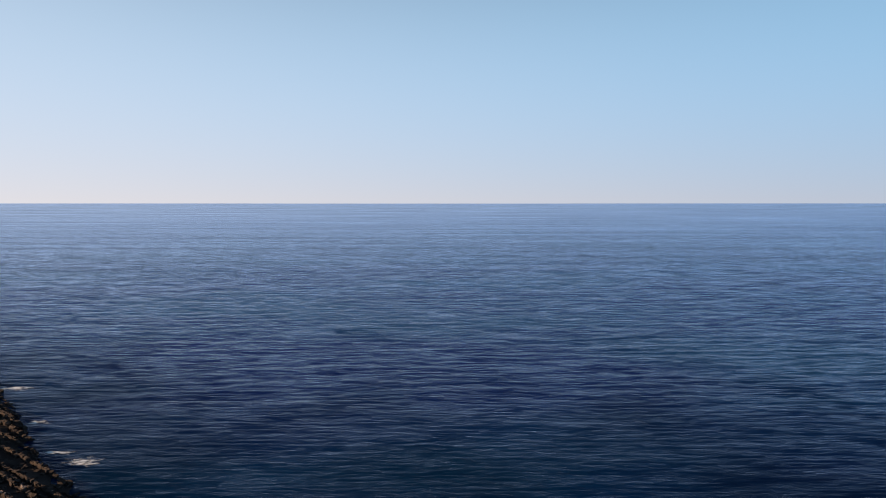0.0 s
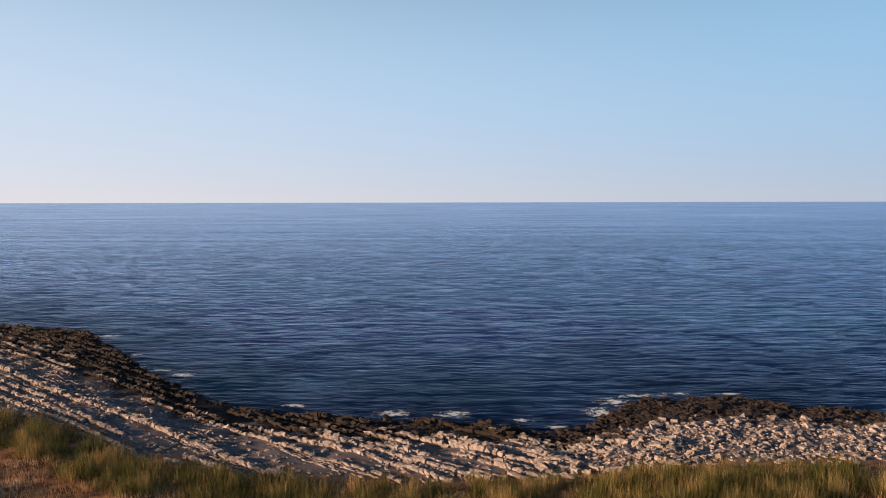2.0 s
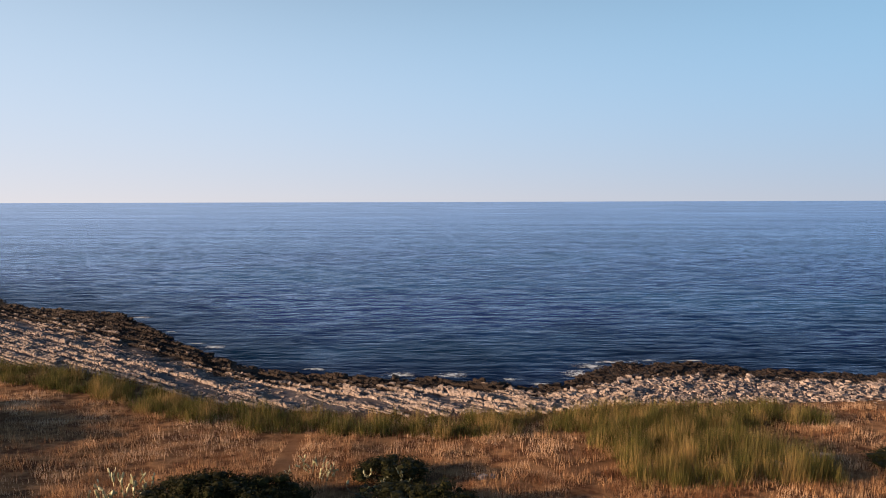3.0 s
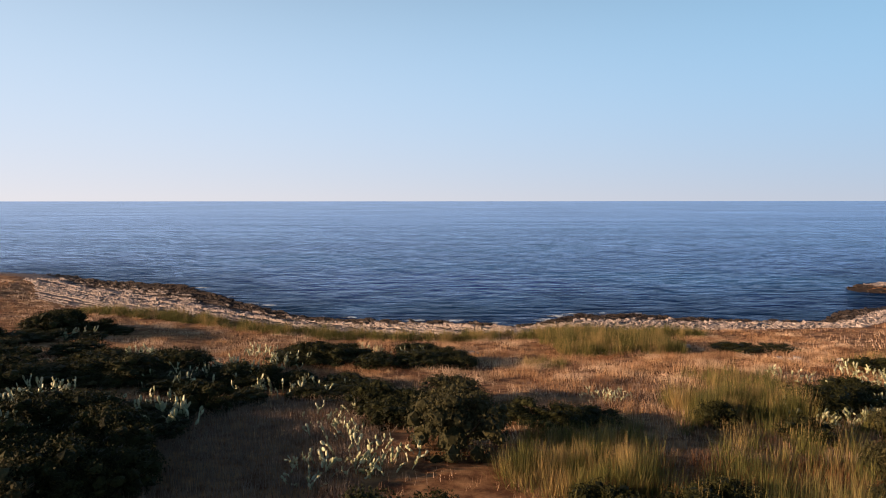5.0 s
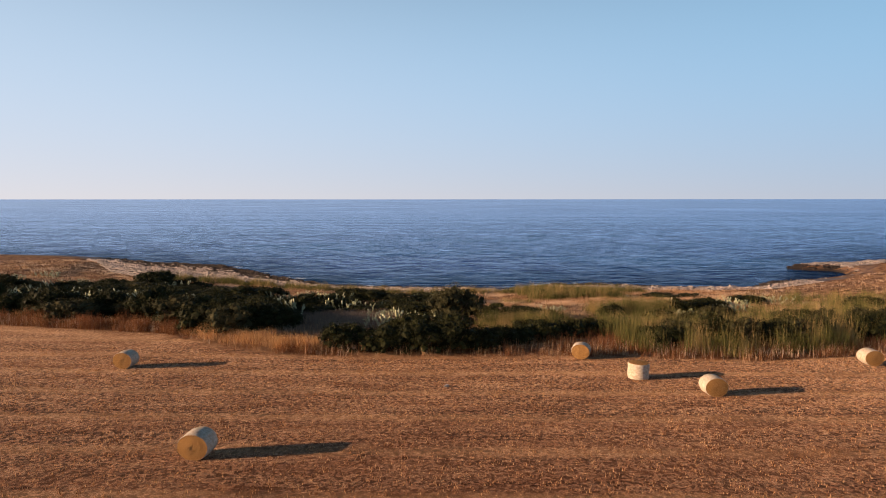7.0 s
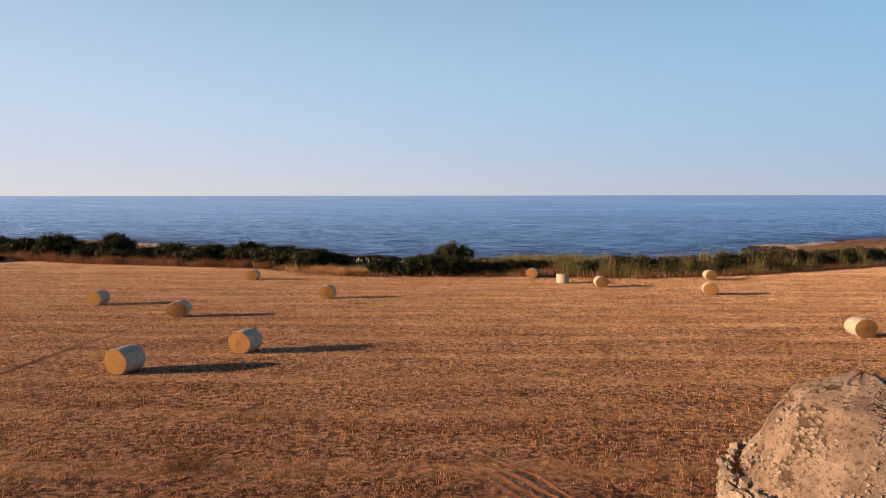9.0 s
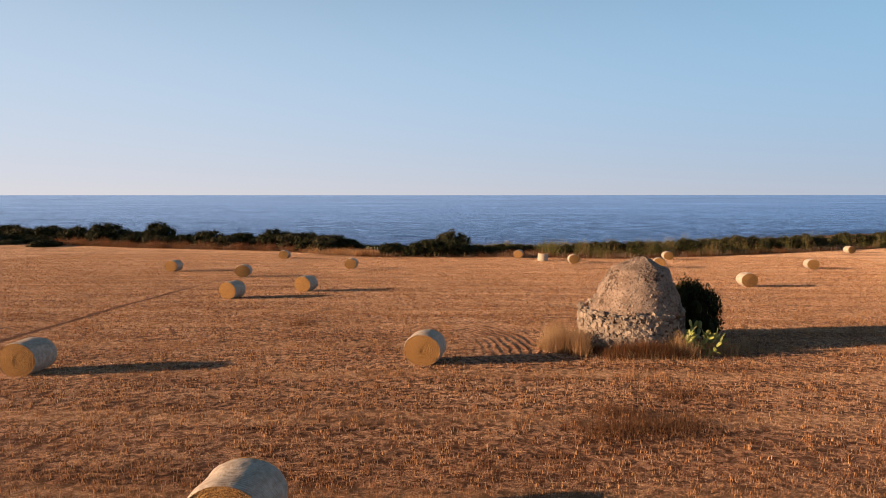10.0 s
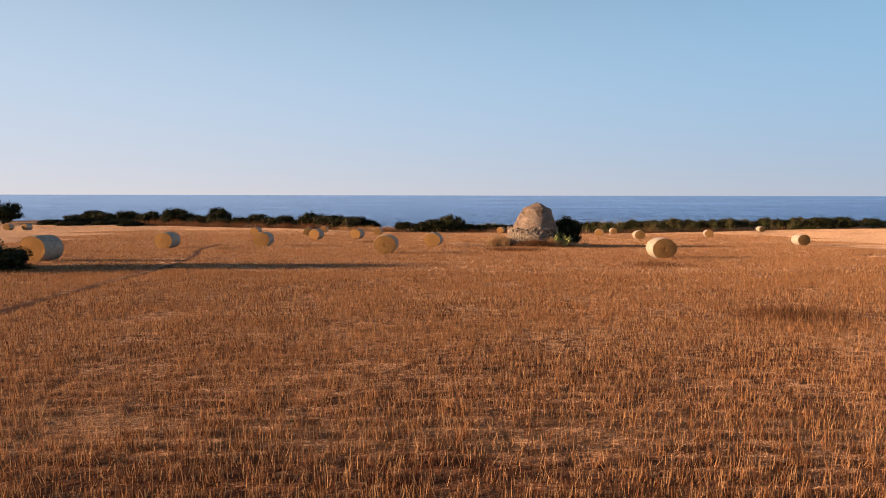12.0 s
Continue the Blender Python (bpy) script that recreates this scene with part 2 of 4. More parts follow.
def reed_material():
    """Green reeds with straw-coloured and dark clumps among them."""
    k = Mat("reed", 0.75, 0.12)
    c = k.mix(k.island(), (0.042, 0.05, 0.015), (0.235, 0.21, 0.068))
    c = k.mix(k.ramp(k.noise(k.pos, 0.75, 3, 0.6), (0.46, 0.0), (0.56, 0.6)), c, (0.04, 0.05, 0.016))
    c = k.mix(k.ramp(k.noise(k.stretched(k.pos, (1, 1, 0.3)), 0.42, 3, 0.6), (0.50, 0.0), (0.62, 0.75)), c, (0.42, 0.29, 0.13))
    return k.leafy(c, 0.25)


def dry_material():
    """Dead grass: pale tan drifts and dark russet ones."""
    k = Mat("dry_grass", 0.75, 0.15)
    c = k.mix(k.island(), (0.28, 0.145, 0.075), (0.60, 0.40, 0.235))
    c = k.mix(k.ramp(k.noise(k.pos, 0.13, 3), (0.46, 0.0), (0.58, 0.75)), c, (0.70, 0.53, 0.38))
    c = k.mix(k.ramp(k.noise(k.stretched(k.pos, (0.8, 1.5, 1)), 0.24, 4), (0.50, 0.0), (0.60, 0.85)), c, (0.15, 0.06, 0.03))
    return k.leafy(c, 0.3)


def bale_wrap_material():
    k = Mat("bale_wrap", 0.7, 0.25)
    u = k.xyz(k.obj)
    bands = k.math("SINE", k.math("MULTIPLY", u[0], 120))
    n = k.noise(k.obj, 7, 5, 0.65)
    c = k.mix(k.ramp(n, (0.35, 0.0), (0.7, 1.0)), (0.34, 0.265, 0.19), (0.58, 0.50, 0.41))
    c = k.mix(k.math("MULTIPLY", k.ramp(bands, (0.4, 0.0), (0.9, 1.0)), 0.25), c, (0.64, 0.57, 0.46))
    k.bump(k.math("ADD", k.math("MULTIPLY", n, 1.0), k.math("MULTIPLY", bands, 0.12)), 0.6, 0.03)
    return k.colour(c)


def bale_end_material():
    k = Mat("bale_straw", 0.9, 0.1)
    u = k.xyz(k.obj)
    d = k.math("SQRT", k.math("ADD", k.math("MULTIPLY", u[1], u[1]), k.math("MULTIPLY", u[2], u[2])))
    n = k.noise(k.obj, 6, 4, 0.6)
    ring = k.math("SINE", k.math("ADD", k.math("MULTIPLY", d, 95), k.math("MULTIPLY", n, 22)))
    straws = k.noise(k.obj, 45, 3, 0.7)
    c = k.mix(k.ramp(straws, (0.36, 0.0), (0.66, 1.0)), (0.19, 0.09, 0.03), (0.56, 0.33, 0.125))
    c = k.mix(k.math("MULTIPLY", k.ramp(ring, (0.3, 0.0), (0.9, 1.0)), 0.3), c, (0.22, 0.10, 0.034))
    k.bump(k.math("ADD", k.math("MULTIPLY", ring, 0.3), straws), 1.0, 0.035)
    return k.colour(c)


def stone_material(name, dark, light, wet=False):
    k = Mat(name, 0.9, 0.2)
    n, s = k.noise(k.pos, 2.2, 6, 0.7), k.noise(k.pos, 14, 4, 0.6)
    c = k.mix(k.ramp(n, (0.33, 0.0), (0.66, 1.0)), dark, light)
    c = k.mix(k.math("MULTIPLY", k.ramp(s, (0.52, 0.0), (0.7, 1.0)), 0.4), c, tuple(v * 0.5 for v in dark))
    c = k.mix(k.math("MULTIPLY", k.each(), 0.15), c, (0.40, 0.28, 0.18))
    c = k.mix(k.math("MULTIPLY", k.island(), 0.3), c, (0.19, 0.16, 0.14))
    if wet:
        z = k.xyz(k.pos)[2]
        w = k.math("MULTIPLY", k.ramp(k.math("MULTIPLY", k.math("ADD", z, k.math("MULTIPLY", k.noise(k.pos, 0.25, 3), 1.6)), 0.4), (0.86, 1.0), (1.06, 0.0)), 0.95)
        c = k.mix(w, c, (0.02, 0.0145, 0.013))
    k.bump(k.math("ADD", n, k.math("MULTIPLY", s, 0.35)), 0.9, 0.12)
    return k.colour(c)


def leaf_material(name, a, b, through=0.2, rough=0.7):
    k = Mat(name, rough, 0.12)
    c = k.mix(k.island(), a, b)
    c = k.mix(k.math("MULTIPLY", k.noise(k.pos, 1.2, 3), 0.5), c, tuple(v * 0.6 for v in a))
    return k.leafy(c, through)


def bark_material():
    k = Mat("bark", 0.95, 0.1)
    n = k.noise(k.stretched(k.obj, (8, 8, 2)), 2, 5, 0.7)
    k.bump(n, 0.8, 0.02)
    return k.colour(k.mix(n, (0.05, 0.035, 0.025), (0.17, 0.13, 0.1)))


def pad_material(name, shaded, sunlit):
    k = Mat(name, 0.45, 0.45)
    n, v = k.noise(k.obj, 4, 3), k.voronoi(k.obj, 16)
    # each pad's colour carries a random tone between shaded and sunlit
    c = k.mix(k.math("MULTIPLY", k.each(), 0.8), shaded, sunlit)
    c = k.mix(k.ramp(v, (0.05, 1.0), (0.14, 0.0)), c, (0.40, 0.36, 0.2))
    c = k.mix(k.math("MULTIPLY", n, 0.3), c, (0.30, 0.26, 0.12))
    k.bump(v, 0.3, 0.01)
    return k.colour(c)


def foam_material():
    """Broken white water: lace that thins out towards the patch's rim."""
    k = Mat("foam", 0.9, 0.2)
    n = k.math("ADD", k.noise(k.stretched(k.pos, (0.7, 1.2, 1)), 0.9, 7, 0.8), k.math("MULTIPLY", k.attr("thick"), 0.24))
    k.colour(k.mix(k.noise(k.pos, 5, 3), (0.58, 0.68, 0.78), (0.82, 0.90, 0.97)))
    clear, both = k.n.new("ShaderNodeBsdfTransparent"), k.n.new("ShaderNodeMixShader")
    k.l.new(k.ramp(n, (0.63, 0.0), (0.75, 1.0)), both.inputs[0])
    k.l.new(clear.outputs[0], both.inputs[1]), k.l.new(k.b.outputs[0], both.inputs[2])
    k.l.new(both.outputs[0], k.n["Material Output"].inputs["Surface"])
    return k.m


M = dict(
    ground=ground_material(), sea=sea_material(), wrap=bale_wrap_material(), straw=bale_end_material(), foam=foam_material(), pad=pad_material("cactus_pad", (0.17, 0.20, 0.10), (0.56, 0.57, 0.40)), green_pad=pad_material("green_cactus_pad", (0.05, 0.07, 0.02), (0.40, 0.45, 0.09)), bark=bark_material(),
    stubble=stubble_material(),
    weed=blade_material("weed", (0.10, 0.045, 0.022), (0.27, 0.13, 0.06), (0.16, 0.07, 0.03)),
    russet=blade_material("russet_grass", (0.10, 0.038, 0.018), (0.34, 0.16, 0.07), (0.13, 0.042, 0.02)),
    dry=dry_material(),
    gold=blade_material("gold_grass", (0.34, 0.16, 0.06), (0.80, 0.54, 0.27), (0.52, 0.25, 0.09)),
    pale=blade_material("pale_grass", (0.13, 0.09, 0.072), (0.33, 0.25, 0.20), (0.12, 0.08, 0.056)),
    straw_grass=blade_material("straw_grass", (0.28, 0.17, 0.085), (0.60, 0.43, 0.25), (0.30, 0.15, 0.065)),
    reed=reed_material(),
    leaf=leaf_material("mastic_leaf", (0.008, 0.011, 0.0035), (0.046, 0.047, 0.014), 0.1),
    olive=leaf_material("olive_leaf", (0.024, 0.025, 0.011), (0.088, 0.08, 0.036), 0.15),
    rock=stone_material("shore_rock", (0.085, 0.072, 0.08), (0.54, 0.485, 0.48), wet=True),
    stone=stone_material("wall_stone", (0.17, 0.13, 0.098), (0.43, 0.35, 0.275)),
)


# the lie of the land: sea level is z = 0, the sea is towards +y
COAST_X = (-900, -155, -131, -105, -90, -78, -67, -48, -33, -26, -14, 0, 9, 16, 21, 26, 32, 45, 53, 60, 70, 82, 95, 110, 121, 128, 134, 150, 170, 185, 200, 900)
COAST_Y = (345, 330, 327, 307, 303, 298, 287, 265, 252, 247, 244, 242, 241, 237.5, 239, 245, 251, 252, 248, 246, 244, 243, 256, 262, 267, 273, 300, 307, 314, 335, 346, 360)
BACK_X = (-900, -200, -137, -115, -95, -80, -61, -50, -40, -30, -22, -15, 0, 16, 26, 54, 80, 110, 130, 150, 200, 900)
BACK_Y = (335, 322, 309, 288, 259, 248, 241, 238, 233, 225.5, 222.7, 221, 220, 220.5, 223, 224, 226, 245, 262, 290, 310, 330)
EDGE_X = (-900, -100, -80, -56, -35, -26, -20, -13, -2, 12, 27, 36, 46, 58, 82, 120, 900)
EDGE_Y = (170, 160, 155, 146, 142, 140.2, 136, 133, 132.5, 133, 131.3, 133, 136, 141, 152, 165, 175)
FIELD_Y = (-3000, -300, 0, 20, 40, 57, 80, 107, 131)
FIELD_Z = (70, 26, 17.1, 16.2, 15.2, 14.25, 13.2, 11.9, 10.9)


def coast(x):
    return np.interp(x, COAST_X, COAST_Y)


def back(x):
    return np.interp(x, BACK_X, BACK_Y)


def edge(x):
    return np.interp(x, EDGE_X, EDGE_Y)


def rut(y):
    """The wheel track across the field: x at y."""
    return np.interp(y, [p[0] for p in RUT], [p[1] for p in RUT])


def wob(x, y, s, k=0.0):
    """Smooth waves of many directions, about -1 to 1, s metres long."""
    x, y = np.asarray(x) / s, np.asarray(y) / s
    return (np.sin(5.1 * x + 2.3 * y + k) + np.sin(-3.7 * x + 4.4 * y + 1.7 + 2 * k) + np.sin(7.9 * x - 6.1 * y + 0.6 + k) * 0.7
            + np.sin(1.3 * x + 9.7 * y + 4.0 - k) * 0.6 + np.sin(11.3 * x + 3.9 * y + 2.9) * 0.4) / 2.6


PATHS = (((-113, 278), (-97, 264), (-78, 241), (-65, 225)), ((-13, 212), (-12, 200)), ((-70, 148.5), (-45, 141.5), (-26, 137.5)), ((14, 200), (26, 206), (40, 204)))


def path_gap(x, y):
    """Distance to the nearest footpath or cart track."""
    d = np.full(np.shape(x), 1e9)
    for line in PATHS:
        for (ax, ay), (bx, by) in zip(line, line[1:]):
            t = np.clip(((x - ax) * (bx - ax) + (y - ay) * (by - ay)) / ((bx - ax) ** 2 + (by - ay) ** 2), 0, 1)
            d = np.minimum(d, np.hypot(x - ax - t * (bx - ax), y - ay - t * (by - ay)))
    return d


def land(x, y):
    """Height of the ground at x, y (arrays)."""
    x, y = np.asarray(x, float), np.asarray(y, float)
    e, b, c = edge(x), back(x), coast(x)
    field = np.interp(y, FIELD_Y, FIELD_Z) - 0.006 * np.clip(x, -120, 120) + 0.08 * wob(x, y, 60) + 0.025 * wob(x, y, 9)
    u = np.clip((y - e) / (b - e), 0, 1)
    scrub = np.interp(u, (0, .1, .2, .32, .43, .55, .71, .87, 1), (0, -.2, -1, -2.2, -3.3, -4.3, -5.9, -7.2, -8.4)) + 10.9 - 0.006 * np.clip(x, -120, 120) * (1 - u)
    scrub = scrub + (0.25 * wob(x, y, 30, 1) + 0.1 * wob(x, y, 7, 2)) * np.clip(u * 8, 0, 1)
    v = (y - b) / np.maximum(c - b, 1)
    rock = np.interp(v, (0, .35, .62, .8, 1, 1.15, 2, 6), (2.5, 2.0, 1.15, 0.6, 0.1, -0.8, -4, -12)) + 0.22 * wob(x, y, 6, 3) * np.clip(v * 4, 0, 1)
    z = np.where(y < e, field, np.where(y < b, scrub, rock))
    tongue = 2.2 * (1 - ((x - 138) / 19) ** 2 - ((y - 290) / 8.5) ** 2) + 0.2 * wob(x, y, 6, 3)
    near = (np.abs(x - 140) < 45) & (y > 255)
    return np.where(near, np.maximum(z, np.clip(tongue, -3, 1.5)), z)


# ---- mesh helpers ----
def link(mesh, name, material, parent=None, label=""):
    ob = new(name, mesh)
    if material and not mesh.materials:
        mesh.materials.append(material)
    ob.parent = parent
    return tagged(ob, label)


def part(name, bm, material, parent=None, label="", smooth=True):
    """One mesh object from a bmesh, under a thing or a part."""
    mesh = bpy.data.meshes.new(name)
    bm.to_mesh(mesh)
    bm.free()
    if smooth:
        mesh.shade_smooth()
    return link(mesh, name, material, parent, label)


def arrays(name, verts, faces, smooth=False):
    """A mesh from arrays of vertices and of triangles or quads."""
    mesh = bpy.data.meshes.new(name)
    n = faces.shape[1]
    mesh.vertices.add(len(verts)), mesh.loops.add(faces.size), mesh.polygons.add(len(faces))
    mesh.vertices.foreach_set("co", np.ascontiguousarray(verts, np.float32).ravel())
    mesh.loops.foreach_set("vertex_index", np.ascontiguousarray(faces, np.int32).ravel())
    mesh.polygons.foreach_set("loop_start", np.arange(0, faces.size, n, dtype=np.int32))
    mesh.polygons.foreach_set("use_smooth", np.full(len(faces), smooth))
    mesh.update(calc_edges=True)
    return mesh


def empty(name, m, label, category, group="", kind=""):
    ob = new(name)
    ob.empty_display_size = 0.3
    ob.matrix_world = m
    return tagged(ob, label, category, group, kind)


rng = np.random.default_rng(7)


def blades(xy, height, width, lean=0.35, droop=0.0, sink=0.03, z=None):
    """Blades of grass as thin triangles: verts and faces. xy: roots; height, width: arrays."""
    n = len(xy)
    z = land(xy[:, 0], xy[:, 1]) if z is None else z
    turn, fall, way = rng.uniform(0, 2 * np.pi, n), rng.normal(0, lean, n), rng.uniform(0, 2 * np.pi, n)
    root = np.column_stack([xy, z - sink])
    side = np.column_stack([np.cos(turn), np.sin(turn), np.zeros(n)]) * (width / 2)[:, None]
    tip = root + np.column_stack([np.cos(way) * np.sin(fall), np.sin(way) * np.sin(fall), np.cos(fall)]) * height[:, None]
    v = np.stack([root - side, root + side, tip], 1).reshape(-1, 3)
    return v, np.arange(3 * n).reshape(-1, 3)


def stuff(name, sets, material, label, category):
    """Blades without number, as one object."""
    vs, fs, k = [], [], 0
    for v, f in sets:
        vs.append(v), fs.append(f + k)
        k += len(v)
    return tagged(link(arrays(name, np.concatenate(vs), np.concatenate(fs)), name, material), label, category, kind="stuff")


def scatter(n, x0, x1, y0, y1, clump=0, spread=0.12):
    """n roots in a box, in clumps where asked."""
    if not clump:
        return np.column_stack([rng.uniform(x0, x1, n), rng.uniform(y0, y1, n)])
    c = np.column_stack([rng.uniform(x0, x1, n // clump), rng.uniform(y0, y1, n // clump)])
    return np.repeat(c, clump, 0) + rng.normal(0, spread, (len(c) * clump, 2))


# ---- ground, sea ----
def lines(*spans):
    out = []
    for a, b, step in spans:
        out.extend(np.arange(a, b, step))
    return np.array(out)


HUT = (9.35, 61.3)
gx = lines((-2800, -400, 300), (-400, -130, 15), (-130, -60, 2.0), (-60, 60, 1.0), (60, 210, 2.0), (210, 500, 20), (500, 3000, 300))
gy = lines((-2800, -100, 180), (-100, 0, 8), (0, 130, 1.1), (130, 256, 0.9), (256, 350, 2.0), (350, 420, 12))
X, Y = np.meshgrid(gx, gy)
Z = land(X, Y)
nx, ny = len(gx), len(gy)
idx = np.arange(nx * ny).reshape(ny, nx)
quads = np.stack([idx[:-1, :-1], idx[:-1, 1:], idx[1:, 1:], idx[1:, :-1]], -1).reshape(-1, 4)
gm = arrays("ground", np.column_stack([X.ravel(), Y.ravel(), Z.ravel()]), quads, True)
for key, val in (
        ("field", np.clip((edge(X) - Y + 0.6 * wob(X, Y, 4)) / 1.5, 0, 1)),
        ("rock", np.clip((Y - back(X) + 1.5 * wob(X, Y, 8)) / 2.0, 0, 1) * np.where((X > 100) & (Y > 250) & (Z > 0.7), .3, 1.0)),
        ("track", np.clip(1.5 - (path_gap(X, Y) + 0.3 * wob(X, Y, 5)) / np.where(X < -60, 1.3, 0.7), 0, 1) * 0.85)):
    gm.attributes.new(key, "FLOAT", "POINT").data.foreach_set("value", val.ravel().astype(np.float32))
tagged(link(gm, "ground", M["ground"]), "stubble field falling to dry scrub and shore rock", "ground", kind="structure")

sx = lines((-4800, -500, 430), (-500, -150, 25), (-150, 220, 2.5), (220, 520, 25), (520, 4900, 430))
sy = lines((205, 270, 2.5), (270, 420, 5), (420, 900, 40), (900, 5000, 250))
SX, SY = np.meshgrid(sx, sy)
r = np.hypot(SX, SY)
SZ = 3.5 * np.clip((r - 1500) / 3400, 0, 1.1) ** 2
nx, ny = len(sx), len(sy)
idx = np.arange(nx * ny).reshape(ny, nx)
quads = np.stack([idx[:-1, :-1], idx[:-1, 1:], idx[1:, 1:], idx[1:, :-1]], -1).reshape(-1, 4)
sm = arrays("sea", np.column_stack([SX.ravel(), SY.ravel(), SZ.ravel()]), quads, True)
shal = np.clip(1.0 - (SY - coast(SX)) / 55 + 0.25 * wob(SX, SY, 30), 0, 1)
sm.attributes.new("shallow", "FLOAT", "POINT").data.foreach_set("value", shal.ravel().astype(np.float32))
tagged(link(sm, "sea", M["sea"]), "calm deep blue sea with small ripples", "sea", kind="structure")


# ---- hay bales ----
def bale(m, label, sag=0.85):
    """A round bale 1.18 m long and 1.57 m across, sunk to 0.85 of that where it lies; its axis is its own x."""
    L, R = 1.18, 0.785
    thing = empty("hay_bale", m, label, "hay bale", "round bales in the field")

    def settled(x, rr, a):
        """A point of the bale's round, flattened by its weight."""
        z = rr * sag * math.sin(a)
        return x, rr * math.cos(a), max(z, -R * sag + 0.035 + 0.02 * (1 - rr / R)) if sag < 1 else z

    bm = bmesh.new()
    seg, rows = 56, 9
    ring = []
    for i in range(rows):
        x = -L / 2 + L * i / (rows - 1)
        soft = 0.04 if i in (0, rows - 1) else 0.0
        ring.append([bm.verts.new(settled(x, R - soft + 0.012 * math.sin(3 * a + i) + 0.01 * math.sin(2 * a + 1) + random.uniform(-.007, .007), a))
                     for a in (2 * math.pi * j / seg for j in range(seg))])
    for p, q in zip(ring, ring[1:]):
        for j in range(seg):
            bm.faces.new((p[j], p[(j + 1) % seg], q[(j + 1) % seg], q[j]))
    part("net_wrap", bm, M["wrap"], thing, "pale net wrap round the straw")
    for s in (-1, 1):
        bm = bmesh.new()
        prev, turns = None, 15
        for i in range(turns + 1):
            rr = (R - 0.035) * i / turns
            bulge = 0.05 * (1 - (i / turns) ** 2) - 0.03 * (i < 2) + (0.006 if i % 2 else -0.006)
            cur = [bm.verts.new(settled(s * (L / 2 - 0.012 + bulge + random.uniform(-.016, .016)), rr, a)) for a in (2 * math.pi * j / seg for j in range(seg))] if i else [bm.verts.new((s * (L / 2 + bulge), 0, 0))]
            if prev:
                for j in range(seg):
                    f = (prev[0], cur[j], cur[(j + 1) % seg]) if len(prev) == 1 else (prev[j], cur[j], cur[(j + 1) % seg], prev[(j + 1) % seg])
                    bm.faces.new(f if s > 0 else f[::-1])
            prev = cur
        part("end_face", bm, M["straw"], thing, "coiled golden straw end")
    # loose straws that stand out of the ends
    n = 260
    a, rr, s = rng.uniform(0, 2 * np.pi, n), R * np.sqrt(rng.uniform(0.05, 1, n)), rng.choice((-1, 1), n)
    root = np.column_stack([s * (L / 2), rr * np.cos(a), rr * sag * np.sin(a)])
    tip = root + np.column_stack([s * rng.uniform(.02, .07, n), rng.normal(0, .06, n), rng.normal(0, .06, n)])
    side = np.column_stack([np.zeros(n), rng.normal(0, .004, n), rng.normal(0, .004, n)])
    v = np.stack([root - side, root + side, tip], 1).reshape(-1, 3)
    link(arrays("loose_straw", v, np.arange(3 * n).reshape(-1, 3)), "loose_straw", M["stubble"], thing)["kind"] = "stuff"
    return thing


BALES = (  # x, y, heading of the axis; -1: standing on its end
    (-3.45, 42.64, 86), (14.07, 38.6, 92), (-0.39, 57.1, 77), (-15.46, 55.14, 85), (-21.2, 48.8, 80), (-15.4, 78.27, 68), (-10.92, 83.2, 69), (-20.3, 96.5, 93), (-30.65, 103.7, 79),
    (-10.83, 109.0, 85), (-23.75, 127.5, 86), (12.93, 131.6, 72), (15.73, 124.95, -1), (19.4, 120.55, 90), (29.1, 113.1, 74), (36.27, 129.64, 88), (28.6, 88.7, 89), (48.5, 111.9, 83),
    (73.7, 142.5, 97), (41.5, 70.9, 96), (-19.5, 30.8, 79), (-86.0, 124.0, 90), (-83.0, 125.0, 70))
first = None
for x, y, head in BALES:
    z = float(land(x, y))
    if head < 0:
        bale(pose(x, y, z + 0.57, 0, 90, 0), "round hay bale standing on its end in the stubble", 1.0)
        continue
    m = pose(x, y, z + 0.635, 0, 0, head + rng.choice((0, 180)))
    text = "round hay bale in pale net wrap on the stubble field"
    if first is None:
        first = bale(m, text)
    else:
        tagged(copy_thing(first, m), text)


# ---- stone hut ----
def rough_stone(seed, size=(1, 1, 1), cuts=1, jag=0.13):
    """Verts and quads of one angular stone, about one unit across."""
    g = np.random.default_rng(seed)
    bm = bmesh.new()
    bmesh.ops.create_cube(bm, size=1.0)
    bmesh.ops.subdivide_edges(bm, edges=bm.edges[:], cuts=cuts, use_grid_fill=True)
    for v in bm.verts:
        c = Vector(v.co)
        c *= 1.0 - 0.16 * (c.length - 0.5)
        v.co = [c[i] * size[i] + g.normal(0, jag * 0.55) * size[i] for i in range(3)]
    bm.verts.index_update()
    v = np.array([v.co[:] for v in bm.verts])
    f = np.array([[q.index for q in fc.verts] for fc in bm.faces])
    bm.free()
    return v, f


